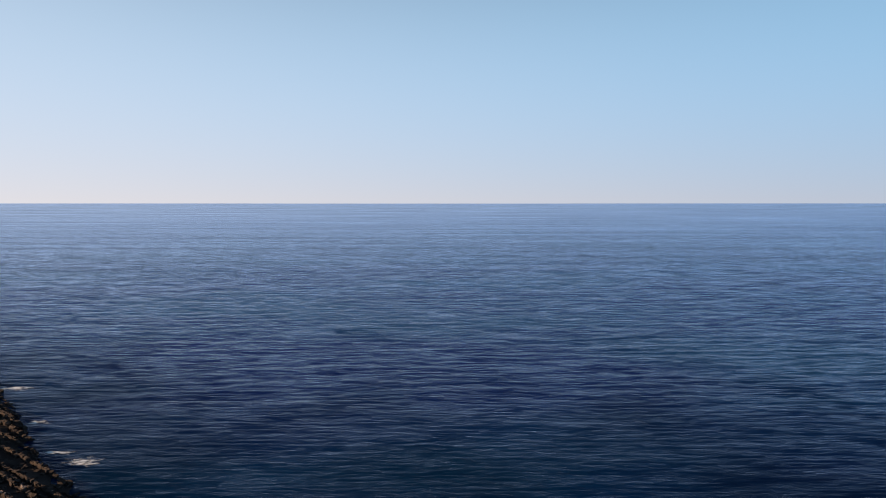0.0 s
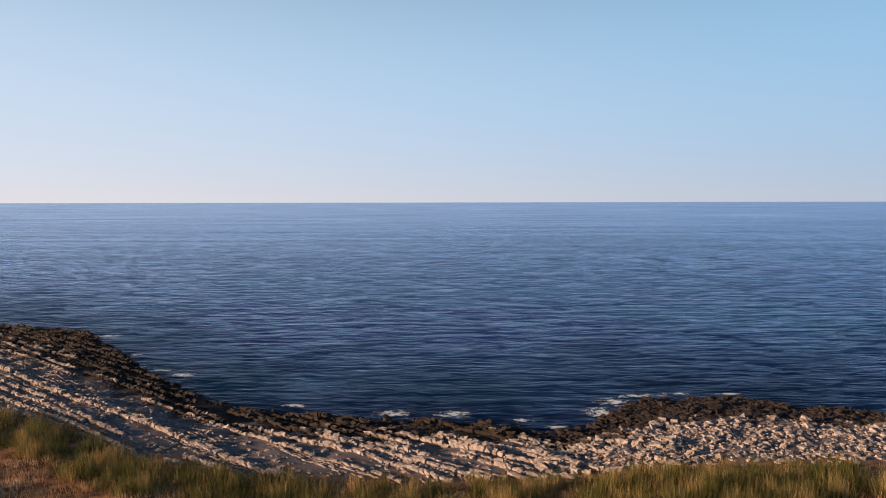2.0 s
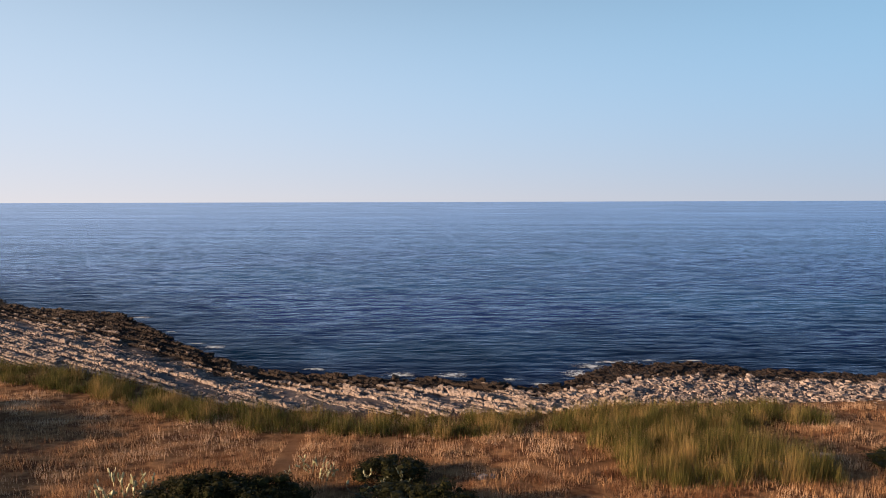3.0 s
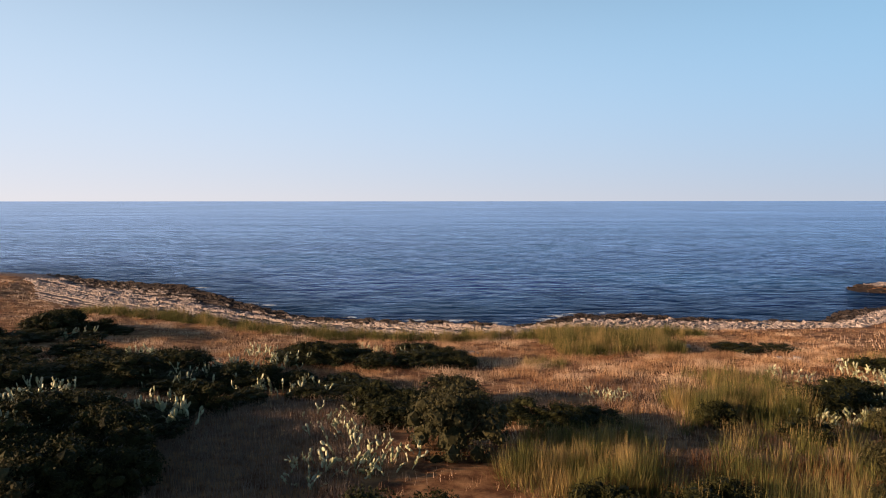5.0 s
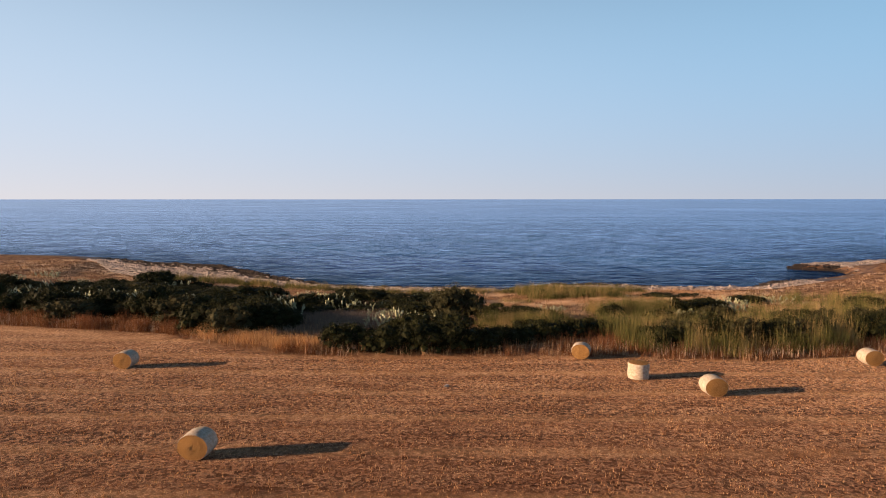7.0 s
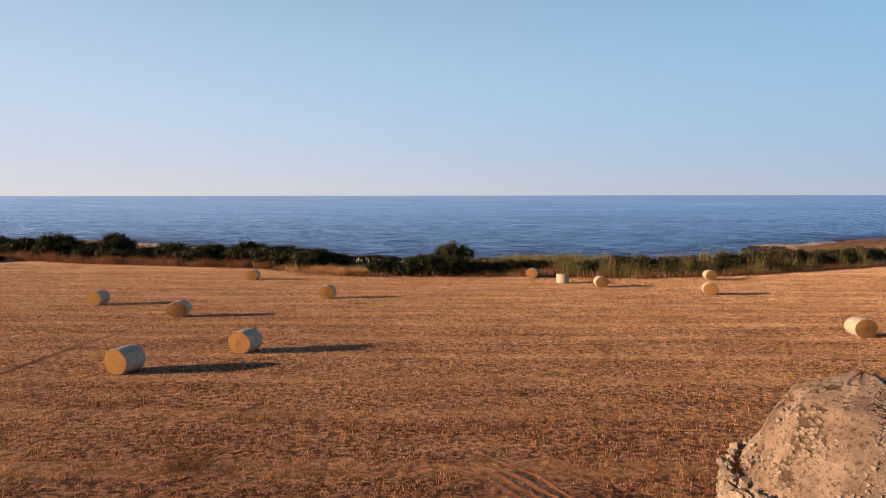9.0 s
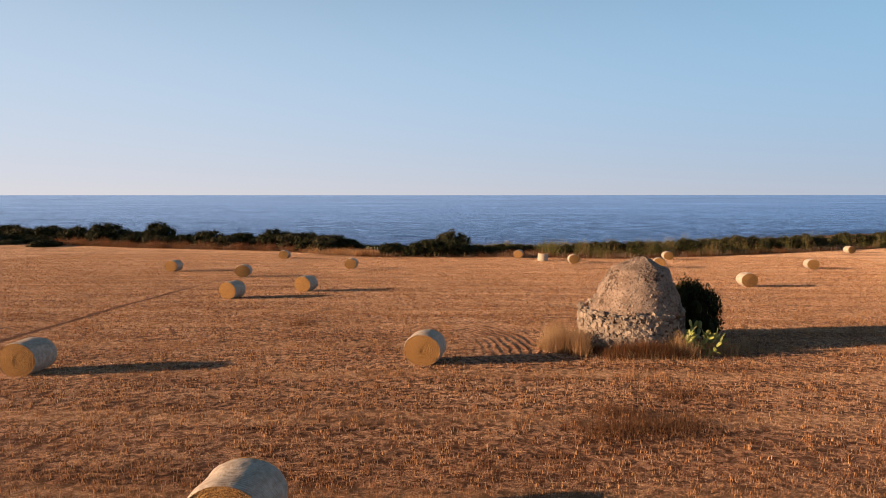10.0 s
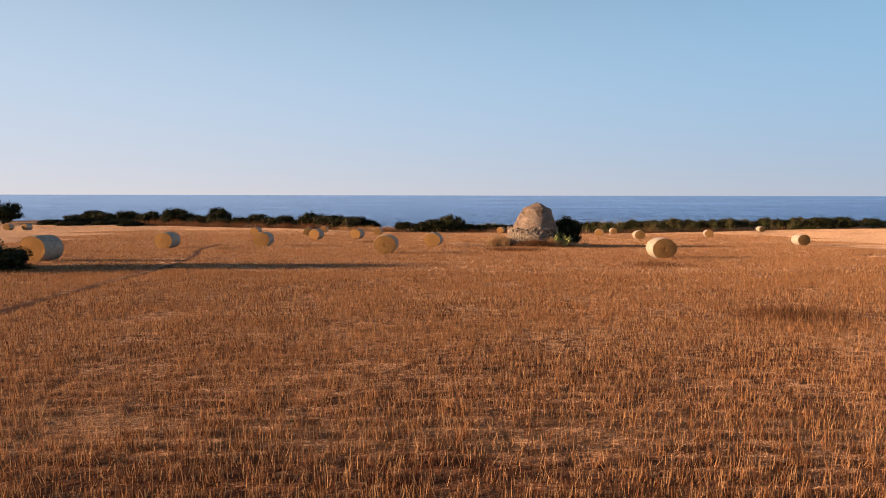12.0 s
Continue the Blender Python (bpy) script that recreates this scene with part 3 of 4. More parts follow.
def hut():
    x, y = HUT
    base = float(land(x, y)) - 0.15
    thing = empty("stone_hut", pose(x, y, base), "round dry-stone field hut with a crumbling plastered cone", "stone hut")
    k = Mat("hut_plaster", 0.95, 0.1)
    n, s = k.noise(k.obj, 1.3, 6, 0.7), k.noise(k.obj, 9, 6, 0.78)
    cob = k.voronoi(k.stretched(k.obj, (7.5, 7.5, 9.5)), 1.0)
    bare = k.ramp(k.noise(k.obj, 0.9, 5, 0.65), (0.52, 0.0), (0.6, 1.0))
    c = k.mix(k.ramp(n, (0.35, 0.0), (0.65, 1.0)), (0.20, 0.14, 0.105), (0.39, 0.30, 0.235))
    c = k.mix(k.math("MULTIPLY", k.ramp(s, (0.52, 0.0), (0.60, 1.0)), 0.85), c, (0.085, 0.052, 0.036))
    gap = k.math("MULTIPLY", bare, k.ramp(cob, (0.42, 0.0), (0.62, 1.0)))
    c = k.mix(k.math("MULTIPLY", gap, 0.8), c, (0.07, 0.043, 0.03))
    h = k.math("ADD", k.math("MULTIPLY", s, 0.9), k.math("MULTIPLY", gap, -1.2))
    k.bump(h, 0.9, 0.09)
    plaster = k.colour(c)

    def lathe(name, profile, seg, rough, material, label):
        bm = bmesh.new()
        rings = []
        for i, (rr, z) in enumerate(profile):
            rings.append([bm.verts.new(((rr + rough * (noise.noise((rr * math.cos(a) * 1.2, rr * math.sin(a) * 1.2, z * 1.4)) * 1.3 + noise.noise((rr * math.cos(a) * 4, rr * math.sin(a) * 4, z * 4)) * 0.6)) * math.cos(a) + 0.1 * z,
                                        (rr + rough * noise.noise((math.cos(a) * 2, 7 + math.sin(a) * 2, z))) * math.sin(a), z + rough * 0.5 * noise.noise((math.cos(a) * 3, math.sin(a) * 3, z * 2)))) for a in (2 * math.pi * j / seg for j in range(seg))])
        for p, q in zip(rings, rings[1:]):
            for j in range(seg):
                bm.faces.new((p[j], p[(j + 1) % seg], q[(j + 1) % seg], q[j]))
        bm.faces.new(rings[-1])
        return part(name, bm, material, thing, label)

    cone = [(2.32, 1.4), (2.24, 1.8)] + [(2.16 - 0.80 * (i / 14) ** 1.1, 1.9 + 1.85 * i / 14) for i in range(15)] + [(1.33, 3.8), (1.25, 3.86), (0.95, 3.98), (0.6, 4.16), (0.28, 4.32), (0.06, 4.38)]
    lathe("cone", cone, 96, 0.12, plaster, "beige plastered rubble cone with cracks")
    core = [(2.36, 0.0), (2.36, 0.8), (2.32, 1.6), (2.15, 1.86)]
    dark = Mat("rubble_core", 0.95, 0.1)
    lathe("core", core, 64, 0.05, dark.colour(dark.mix(dark.noise(dark.obj, 6), (0.05, 0.035, 0.025), (0.16, 0.11, 0.08))), "shadowed rubble behind the wall's stones")
    shapes, meshes = [], []
    for i in range(12):
        v, f = rough_stone(40 + i, (0.22 * random.uniform(.8, 1.2), 0.2, 0.15 * random.uniform(.85, 1.2)), 1, 0.12)
        shapes.append((v, f))
        meshes.append(arrays("stone", v, f, False))
        meshes[-1].materials.append(M["stone"])
    g = random.Random(5)
    vs, fs, kk, z, told = [], [], 0, 0.05, 0

    def rest(pick, m):
        nonlocal kk
        v, f = shapes[pick]
        t = np.array(m)
        vs.append(v @ t[:3, :3].T + t[:3, 3]), fs.append(f + kk)
        kk += len(v)

    while z < 2.1:
        a = g.uniform(0, 1)
        top = a + 2 * math.pi
        while a < top:
            w = g.choice((0.55, 0.7, 0.85, 1.0, 1.3))
            wave = 0.12 * math.sin(2 * a + 1) + 0.08 * math.sin(5 * a)
            if z + wave < 1.80 + g.uniform(-.22, .12):
                rr = 2.38 - 0.06 * z + g.uniform(-.06, .07)
                m = pose(rr * math.cos(a), rr * math.sin(a), z + g.uniform(-.03, .03), g.uniform(-24, 24), g.uniform(-28, 28), math.degrees(a) + 90 + g.uniform(-24, 24)) @ Matrix.Diagonal((w, g.uniform(.8, 1.3), g.uniform(.8, 1.35), 1))
                pick = g.randrange(12)
                if math.sin(a) < -0.1 and z > 0.45 and told < 300:
                    told += 1
                    link(meshes[pick], "stone", None, thing).matrix_local = m
                else:
                    rest(pick, m)
            a += 0.088 * w
        z += 0.12
    # rubble that has slid onto the ledge, and small stones that show through the plaster
    for i in range(620):
        a = g.uniform(0, 2 * math.pi)
        if i < 150:
            rr, zz, sc = g.uniform(2.12, 2.4), 1.82 + g.uniform(0, .1), g.uniform(.5, 1.0)
        else:
            zz = 1.95 + 1.8 * g.random() ** 1.3
            rr, sc = 2.13 - 0.82 * ((zz - 1.9) / 1.85) ** 1.1, g.uniform(.2, .6)
        rest(g.randrange(12), pose(rr * math.cos(a) + 0.1 * zz * (i >= 150), rr * math.sin(a), zz, g.uniform(-40, 40), g.uniform(-40, 40), g.uniform(0, 360)) @ Matrix.Diagonal((sc, sc, sc, 1)))
    tagged(link(arrays("rubble", np.concatenate(vs), np.concatenate(fs)), "rubble", M["stone"], thing, "loose rubble on the ledge and in the plaster"), kind="stuff")


hut()


# ---- rocks of the shore ----
def shore_rocks():
    g = np.random.default_rng(11)
    shelf = empty("rock_shelf", pose(0, 232, 0), "pale broken limestone beds along the sea", "rocks", kind="structure")
    slabs = [rough_stone(100 + i, (1, 1, 1), 1, 0.14) for i in range(10)]
    lumps = [rough_stone(200 + i, (1, 1, 0.9), 1, 0.22) for i in range(10)]
    chips = [rough_stone(300 + i, (1, 1, 0.9), 0, 0.3) for i in range(10)]
    todo = []          # x, y, z, length, width, height, heading, tilt, shape
    way = radians(-36)
    d, n = np.array((math.cos(way), math.sin(way))), np.array((-math.sin(way), math.cos(way)))
    o = np.array((-30.0, 238.0))
    # ledges: long rows of close-set blocks, a high one every third row
    for row, line in enumerate(np.arange(-75, 60, 0.72)):
        high = g.random() < 0.3
        line += g.uniform(-.2, .2)
        bulk, s = g.uniform(0.36, 0.62) if high else g.uniform(0.14, 0.26), -110.0
        while s < 90:
            L = g.uniform(0.3, 0.95) if high else g.uniform(0.2, 0.55)
            x, y = o + d * (s + L / 2) + n * (line + 0.45 * math.sin(s * 0.13 + line) + g.normal(0, .06))
            b, c = float(back(x)), float(coast(x))
            v = (y - b) / (c - b)
            s += L * 0.9
            if not (-0.02 < v < 1.04) or x > 26 + g.normal(0, 4) or x < -140:
                continue
            if float(wob(x, y, 34, line * 0.7)) < (-0.5 if high else 0.25) - (0.6 if x < -60 else 0) or g.random() < (0.04 if high else 0.25):
                continue
            h = bulk * g.uniform(0.7, 1.45) * (0.75 if v < 0.3 else 1.0)
            todo.append((x, y, float(land(x, y)) + h * 0.28, L, bulk * g.uniform(.6, .95), h, math.degrees(way) + g.normal(0, 6), g.normal(6, 5), 0))
    for i in range(10400):      # tumbled boulders of the eastern side and the tongue
        if i < 7900:
            x = g.uniform(12, 100)
            b, c = float(back(x)), float(coast(x))
            y = b + (c - b) * g.uniform(0.02, 1.05)
        elif i < 9400:
            x, y = g.uniform(90, 190), g.uniform(248, 320)
            if not -0.3 < float(land(x, y)) < 1.9:
                continue
        else:                     # dark broken fringe in the wash
            x = g.uniform(-200, 95)
            y = float(coast(x)) + g.normal(-0.8, 1.6)
        sz = min(0.13 + g.exponential(0.12), 0.9)
        todo.append((x, y, float(land(x, y)) + sz * 0.18, sz * g.uniform(.9, 1.7), sz, sz * g.uniform(.5, .95), g.uniform(0, 360), g.normal(0, 14), 1))
    for x, y in ((9.4, 237.2), (10.4, 238.2), (11.3, 238.6), (12.3, 238.6), (17.2, 238.2), (18.4, 237.6), (19.6, 238.4), (21.5, 238.8), (22.6, 240.2), (24.0, 243.5), (-3.5, 241.6), (-5.0, 242.0)):      # dark boulders that stand in the wash
        sz = g.uniform(0.7, 1.15)
        todo.append((x, y, float(land(x, y)) + 0.25, sz * 1.2, sz, sz * g.uniform(.7, 1.0), g.uniform(0, 360), g.normal(0, 8), 1))
    for i in range(3600):      # small broken pieces between the beds
        x = g.uniform(-70, 80)
        b, c = float(back(x)), float(coast(x))
        y = b + (c - b) * g.uniform(-0.03, 1.0)
        sz = g.uniform(0.1, 0.34)
        todo.append((x, y, float(land(x, y)) + sz * 0.15, sz * g.uniform(1, 1.8), sz, sz * .7, math.degrees(way) + g.normal(0, 30), g.normal(0, 14), 1))
    for i in range(420):      # low ledges of the spit across the bay
        a, q = g.uniform(0, 6.28), math.sqrt(g.random())
        x, y = 138 + 18 * q * math.cos(a), 290 + 8 * q * math.sin(a)
        todo.append((x, y, float(land(x, y)) + 0.05, g.uniform(.7, 2.4), g.uniform(.35, .9), g.uniform(.3, .7), math.degrees(way) + 30 + g.normal(0, 8), g.normal(0, 6), 0))
    todo.sort(key=lambda q: abs(q[0]) + 0.7 * max(0.0, q[1] - 226) - 3 * q[3])
    meshes = {}
    vs, fs, k = [], [], 0
    for i, (x, y, z, L, W, H, head, tilt, shape) in enumerate(todo):
        pick = int(g.integers(10))
        v, f = chips[pick] if i >= 300 and L < 0.55 else (slabs, lumps)[shape][pick]
        m = pose(x, y - 232, z, tilt, g.normal(0, 5), head) @ Matrix.Diagonal((L, W, H, 1))
        if i < 300:
            if (shape, pick) not in meshes:
                meshes[shape, pick] = arrays("rock", v, f, False)
                meshes[shape, pick].materials.append(M["rock"])
            link(meshes[shape, pick], "rock", None, shelf).matrix_local = m
        else:
            a = np.array(m)
            vs.append(v @ a[:3, :3].T + a[:3, 3]), fs.append(f + k)
            k += len(v)
    tagged(link(arrays("broken_rock", np.concatenate(vs), np.concatenate(fs)), "broken_rock", M["rock"], shelf, "pale broken limestone, dark where the sea wets it"), kind="stuff")


shore_rocks()


# ---- loose stones of the scrub and the field ----
def loose_stone(x, y, size, label):
    size *= 0.7
    v, f = rough_stone(int(x * 7 + y * 13), (size * 1.3, size, size * 0.75), 2, 0.12)
    ob = link(arrays("stone", v, f, False), "stone", M["rock"])
    ob.matrix_world = pose(x, y, float(land(x, y)) + size * 0.22, 0, 0, x * 37 % 360)
    return tagged(ob, label, "stone", "loose pale stones")


for x, y, size in ((32.3, 200.5, .9), (33.4, 201.3, .6), (34.4, 201.9, 1.0), (35.5, 202.1, .6), (36.4, 202.5, .9), (37.7, 202.4, 1.0), (5.7, 198.0, .8), (6.6, 198.3, .6), (5.0, 198.8, .5),
                   (45.5, 191.5, .8), (46.4, 190.6, .6), (47.6, 191.2, .9), (52.0, 189.4, .7)):
    loose_stone(x, y, size, "pale limestone lump lying in the dry grass")
for x, y, size in ((28.9, 137.2, .6), (1.4, 122.3, .35)):
    loose_stone(x, y, size, "small pale stone by the stubble field")


# ---- foam in the wash ----
def foam(name, spots):
    """White water: thin domed sheets just over the sea, which the material breaks up."""
    vs, fs, thick, k = [], [], [], 0
    for cx, cy, rx, ry, _ in spots:
        rings, seg = 7, 28
        pts, th = [(cx, cy, 0.07)], [1.0]
        for i in range(1, rings + 1):
            for j in range(seg):
                a, q = 2 * math.pi * j / seg, i / rings
                pts.append((cx + q * rx * 1.7 * math.cos(a), cy + q * ry * 1.7 * math.sin(a), 0.07 - 0.035 * q))
                th.append(1 - q)
        tri = [(0, 1 + j, 1 + (j + 1) % seg) for j in range(seg)]
        for i in range(rings - 1):
            for j in range(seg):
                p, q, m, n = 1 + i * seg + j, 1 + i * seg + (j + 1) % seg, 1 + (i + 1) * seg + (j + 1) % seg, 1 + (i + 1) * seg + j
                tri += [(p, n, m), (p, m, q)]
        vs.append(np.array(pts)), fs.append(np.array(tri) + k), thick.extend(th)
        k += len(pts)
    mesh = arrays(name, np.concatenate(vs), np.concatenate(fs), True)
    mesh.attributes.new("thick", "FLOAT", "POINT").data.foreach_set("value", np.array(thick, np.float32))
    tagged(link(mesh, name, M["foam"]), "white foam where waves break on the rocks", "foam", kind="stuff")


foam("foam", (
    (24.5, 245.5, 2.4, 2.6, 420), (27.5, 250.5, 2.6, 1.6, 420), (32, 253.2, 3.2, .9, 330), (38, 254.2, 3.0, .6, 160), (46, 254, 3, .5, 100), (-4.5, 245.8, 2.8, 1.4, 330), (4.0, 245.5, 2.4, 1.5, 260),
    (-19.5, 249.0, 2.0, .8, 150), (-42, 265.2, 2.6, 1.2, 240), (-71, 295.5, 3.0, 1.2, 260), (-47, 268, 2.5, .6, 90), (13, 243, 1.6, .7, 90), (17, 240.4, 1.4, .8, 70), (-57, 279, 2.5, .8, 80)))


# ---- bushes ----
PEARS = (      # x, y, scale of the prickly pears
    (-33.5, 153.8, 1.1), (-28.1, 151.2, 1.2), (-23.4, 161.4, 1.1), (-20.3, 157.1, 1.2), (-25.0, 171.2, 1.1), (-22.9, 177.7, 1.1), (-18.2, 172.6, 1.1), (-16.9, 186.3, 1), (-10.1, 172.7, 1.1), (-4.1, 150.2, 1.1), (-2.2, 149.6, 1),
    (-6.4, 156.1, .8), (-9.1, 198.4, .9), (-37.0, 157.0, 1.1), (-27.8, 147.3, .9), (-51.0, 200.4, 1), (-72.5, 208.2, 1), (-22.1, 181.2, 1), (-3.2, 195.0, 1), (-48.6, 168.2, 1.1), (-40.4, 152.9, 1.1), (-39.9, 160.1, 1.1), (-30.8, 156.8, 1.1),
    (-31.4, 161.0, 1), (-14.0, 172.0, 1.1), (-22.9, 193.5, .9), (-7.5, 162.0, 1), (-36.2, 185.9, 1), (-70.2, 196.9, 1), (-84.3, 202.1, 1), (-64.9, 182.4, 1.1), (-55.1, 173.0, 1.1), (-44.8, 163.6, 1.1), (-33.1, 164.4, 1),
    (-59.8, 165.8, 1.2), (-91.4, 223.5, 1), (-42.0, 150.0, 1.2), (-52.0, 156.0, 1.2), (-66.0, 162.0, 1.2), (32.3, 163.0, 1.1), (33.4, 160.8, 1), (36.0, 159.6, 1), (37.7, 166.0, 1.1), (41.4, 166.6, 1.1), (47.3, 174.5, 1), (57.3, 182.0, 1), (39.7, 178.1, 1), (48.2, 180.7, 1),
    (58.0, 150.5, 1), (68.0, 152.5, 1.1), (16.0, 168.5, .7), (18.0, 168.8, .6))


def bush_parts(thing, seed, leaf, leaves, leaf_size, flat):
    """Limbs and a lobed crown of small leaves, within one unit round and one high."""
    g = np.random.default_rng(seed)
    bm = bmesh.new()
    for i in range(5):
        a, lean = g.uniform(0, 6.28), g.uniform(.25, .8)
        p = Vector((0.05 * math.cos(a), 0.05 * math.sin(a), -0.08))
        prev = None
        for j in range(6):
            t = j / 5
            c = p + Vector((math.cos(a) * lean * t ** 1.3, math.sin(a) * lean * t ** 1.3, 0.08 + 0.55 * t))
            rr = 0.05 * (1 - 0.8 * t)
            ring = [bm.verts.new((c.x + rr * math.cos(b), c.y + rr * math.sin(b), c.z)) for b in (k * math.pi / 3 for k in range(6))]
            if prev:
                for k in range(6):
                    bm.faces.new((prev[k], prev[(k + 1) % 6], ring[(k + 1) % 6], ring[k]))
            prev = ring
    part("trunk", bm, M["bark"], thing)
    lobes = []
    for i in range(44):
        a, q = g.uniform(0, 6.28), math.sqrt(g.uniform(0, 1)) * .76
        lobes.append((q * math.cos(a), q * math.sin(a), (1 - q ** 2) ** .5 * flat * g.uniform(.5, .78) + .02, g.uniform(.13, .25)))
    for i in range(14):
        a = i * 0.45 + g.uniform(-.15, .15)
        lobes.append((.68 * math.cos(a), .68 * math.sin(a), g.uniform(.06, .3) * flat, g.uniform(.16, .26)))
    lobes.extend(((0, 0, .36 * flat, .44), (.3, .1, .28 * flat, .36), (-.25, .2, .28 * flat, .36), (-.05, -.32, .28 * flat, .36)))
    vs, fs, k = [], [], 0
    ball = bmesh.new()
    bmesh.ops.create_icosphere(ball, subdivisions=1, radius=1)
    ball.verts.index_update()
    bv, bf = np.array([v.co[:] for v in ball.verts]), np.array([[v.index for v in f.verts] for f in ball.faces])
    ball.free()
    for x, y, z, rr in lobes:
        w = bv * rr * .62 * (1 + .16 * g.normal(0, 1, (len(bv), 1)))
        w = w * (1, 1, .8) + (x, y, z)
        w[:, 2] = np.maximum(w[:, 2], .0)
        vs.append(w), fs.append(bf + k)
        k += len(bv)
    w = np.array([l[3] ** 2 for l in lobes])
    pick = g.choice(len(lobes), leaves, p=w / w.sum())
    L = np.array(lobes)[pick]
    dirs = g.normal(0, 1, (leaves, 3))
    dirs[:, 2] = np.abs(dirs[:, 2]) * 0.9 - .25
    dirs /= np.linalg.norm(dirs, axis=1)[:, None]
    c = L[:, :3] + dirs * (L[:, 3:4] * g.normal(.93, .09, (leaves, 1))) * (1, 1, .85)
    c[:, 2] = np.maximum(c[:, 2], .02)
    u = np.cross(dirs, g.normal(0, 1, (leaves, 3)))
    u /= np.linalg.norm(u, axis=1)[:, None] + 1e-9
    up = dirs * .6 + g.normal(0, .55, (leaves, 3))
    up /= np.linalg.norm(up, axis=1)[:, None]
    s = leaf_size * 1.12 * g.uniform(.6, 1.3, (leaves, 1))
    q = np.stack([c - u * s * .5, c + u * s * .5, c + up * s], 1).reshape(-1, 3)
    vs.append(q), fs.append(np.arange(3 * leaves).reshape(-1, 3) + k)
    link(arrays("crown", np.concatenate(vs), np.concatenate(fs)), "crown", leaf, thing)


HEDGE = "tall dark evergreen bush at the field's edge"
KINDS = []
for i, (lf, count, size, flat) in enumerate((("leaf", 6200, .036, .95), ("leaf", 6200, .034, .8), ("leaf", 6200, .036, 1.0), ("olive", 6800, .033, 1.05), ("leaf", 9000, .036, .9), ("leaf", 4200, .042, .85), ("olive", 4200, .042, 1.0))):
    KINDS.append((lf, count, size, flat, None))
made = {}


def bush(x, y, rad, high, kind=0, label="dense dark green evergreen bush in dry scrub", category="bush", name="bush"):
    lf, count, size, flat, _ = KINDS[kind]
    if x < 0 and label != HEDGE and any(abs(x - px) < rad + .3 and -1.5 < py - y < 5 for px, py, _ in PEARS):
        high = min(high, 1.45)      # the cactus stands over it
    m = pose(x, y, float(land(x, y)) - 0.08, 0, 0, rng.uniform(0, 360))
    if kind in made:
        ob = copy_thing(made[kind], m)
        ob.name = name
        tagged(ob, label, category)
    else:
        ob = made[kind] = empty(name, m, label, category, "bushes of the scrub")
        bush_parts(ob, 60 + kind, M[lf], count, size, flat)
    ob.matrix_basis = m @ Matrix.Diagonal((rad * 1.15, rad * 1.15, high * 1.03, 1))
    return ob


g0 = random.Random(33)
for x, y, rad, high, kind in (
        (-7.6, 134.9, 2.4, 2.7, 0), (-4.2, 134.6, 2.7, 3.0, 1), (-0.6, 134.5, 2.8, 3.2, 2), (2.4, 134.8, 2.6, 3.1, 0), (4.8, 135.2, 2.2, 2.6, 1), (-1.8, 137.6, 2.8, 3.3, 0), (1.6, 137.8, 2.6, 3.2, 2), (6.6, 136.4, 1.8, 2.2, 0)):
    bush(x, y, rad, high, kind, HEDGE)
bush(2.8, 152.5, 3.5, 4.8, 3, "large rounded grey-green bush above the scrub")
for x, y, rad, high, kind in (
        (-19.5, 143.0, 3.2, 3.2, 0), (-16.5, 144.5, 2.8, 2.8, 1), (-23.5, 145.5, 3.2, 3.4, 2), (-31.0, 149.0, 3.6, 4.4, 1), (-44.0, 151.0, 3.4, 3.6, 0), (-54.5, 153.5, 3.0, 4.8, 2), (-66.0, 156.0, 3.6, 4.6, 0),
        (-74.0, 158.5, 3.4, 4.0, 1), (-60.0, 155.0, 3.2, 3.0, 1), (-38.0, 151.0, 3.0, 3.2, 2), (-49.0, 153.0, 2.8, 2.8, 1), (-82.0, 163.0, 3.4, 3.6, 0), (-92.0, 166.0, 3.6, 3.4, 2), (-27.0, 154.5, 3.0, 2.6, 0)):
    bush(x, y, rad, high * 1.1, kind, HEDGE)
for i in range(24):
    x = -98 + i * 3.4 + g0.uniform(-1.2, 1.2)
    bush(x, float(edge(x)) + g0.uniform(3.5, 9.5), g0.uniform(2.4, 3.4), g0.uniform(2.4, 3.8), 5 + i % 2, HEDGE)
bush(-107.0, 152.0, 4.5, 6.6, 2, "tall dark evergreen tree far along the field", "tree", "tree")
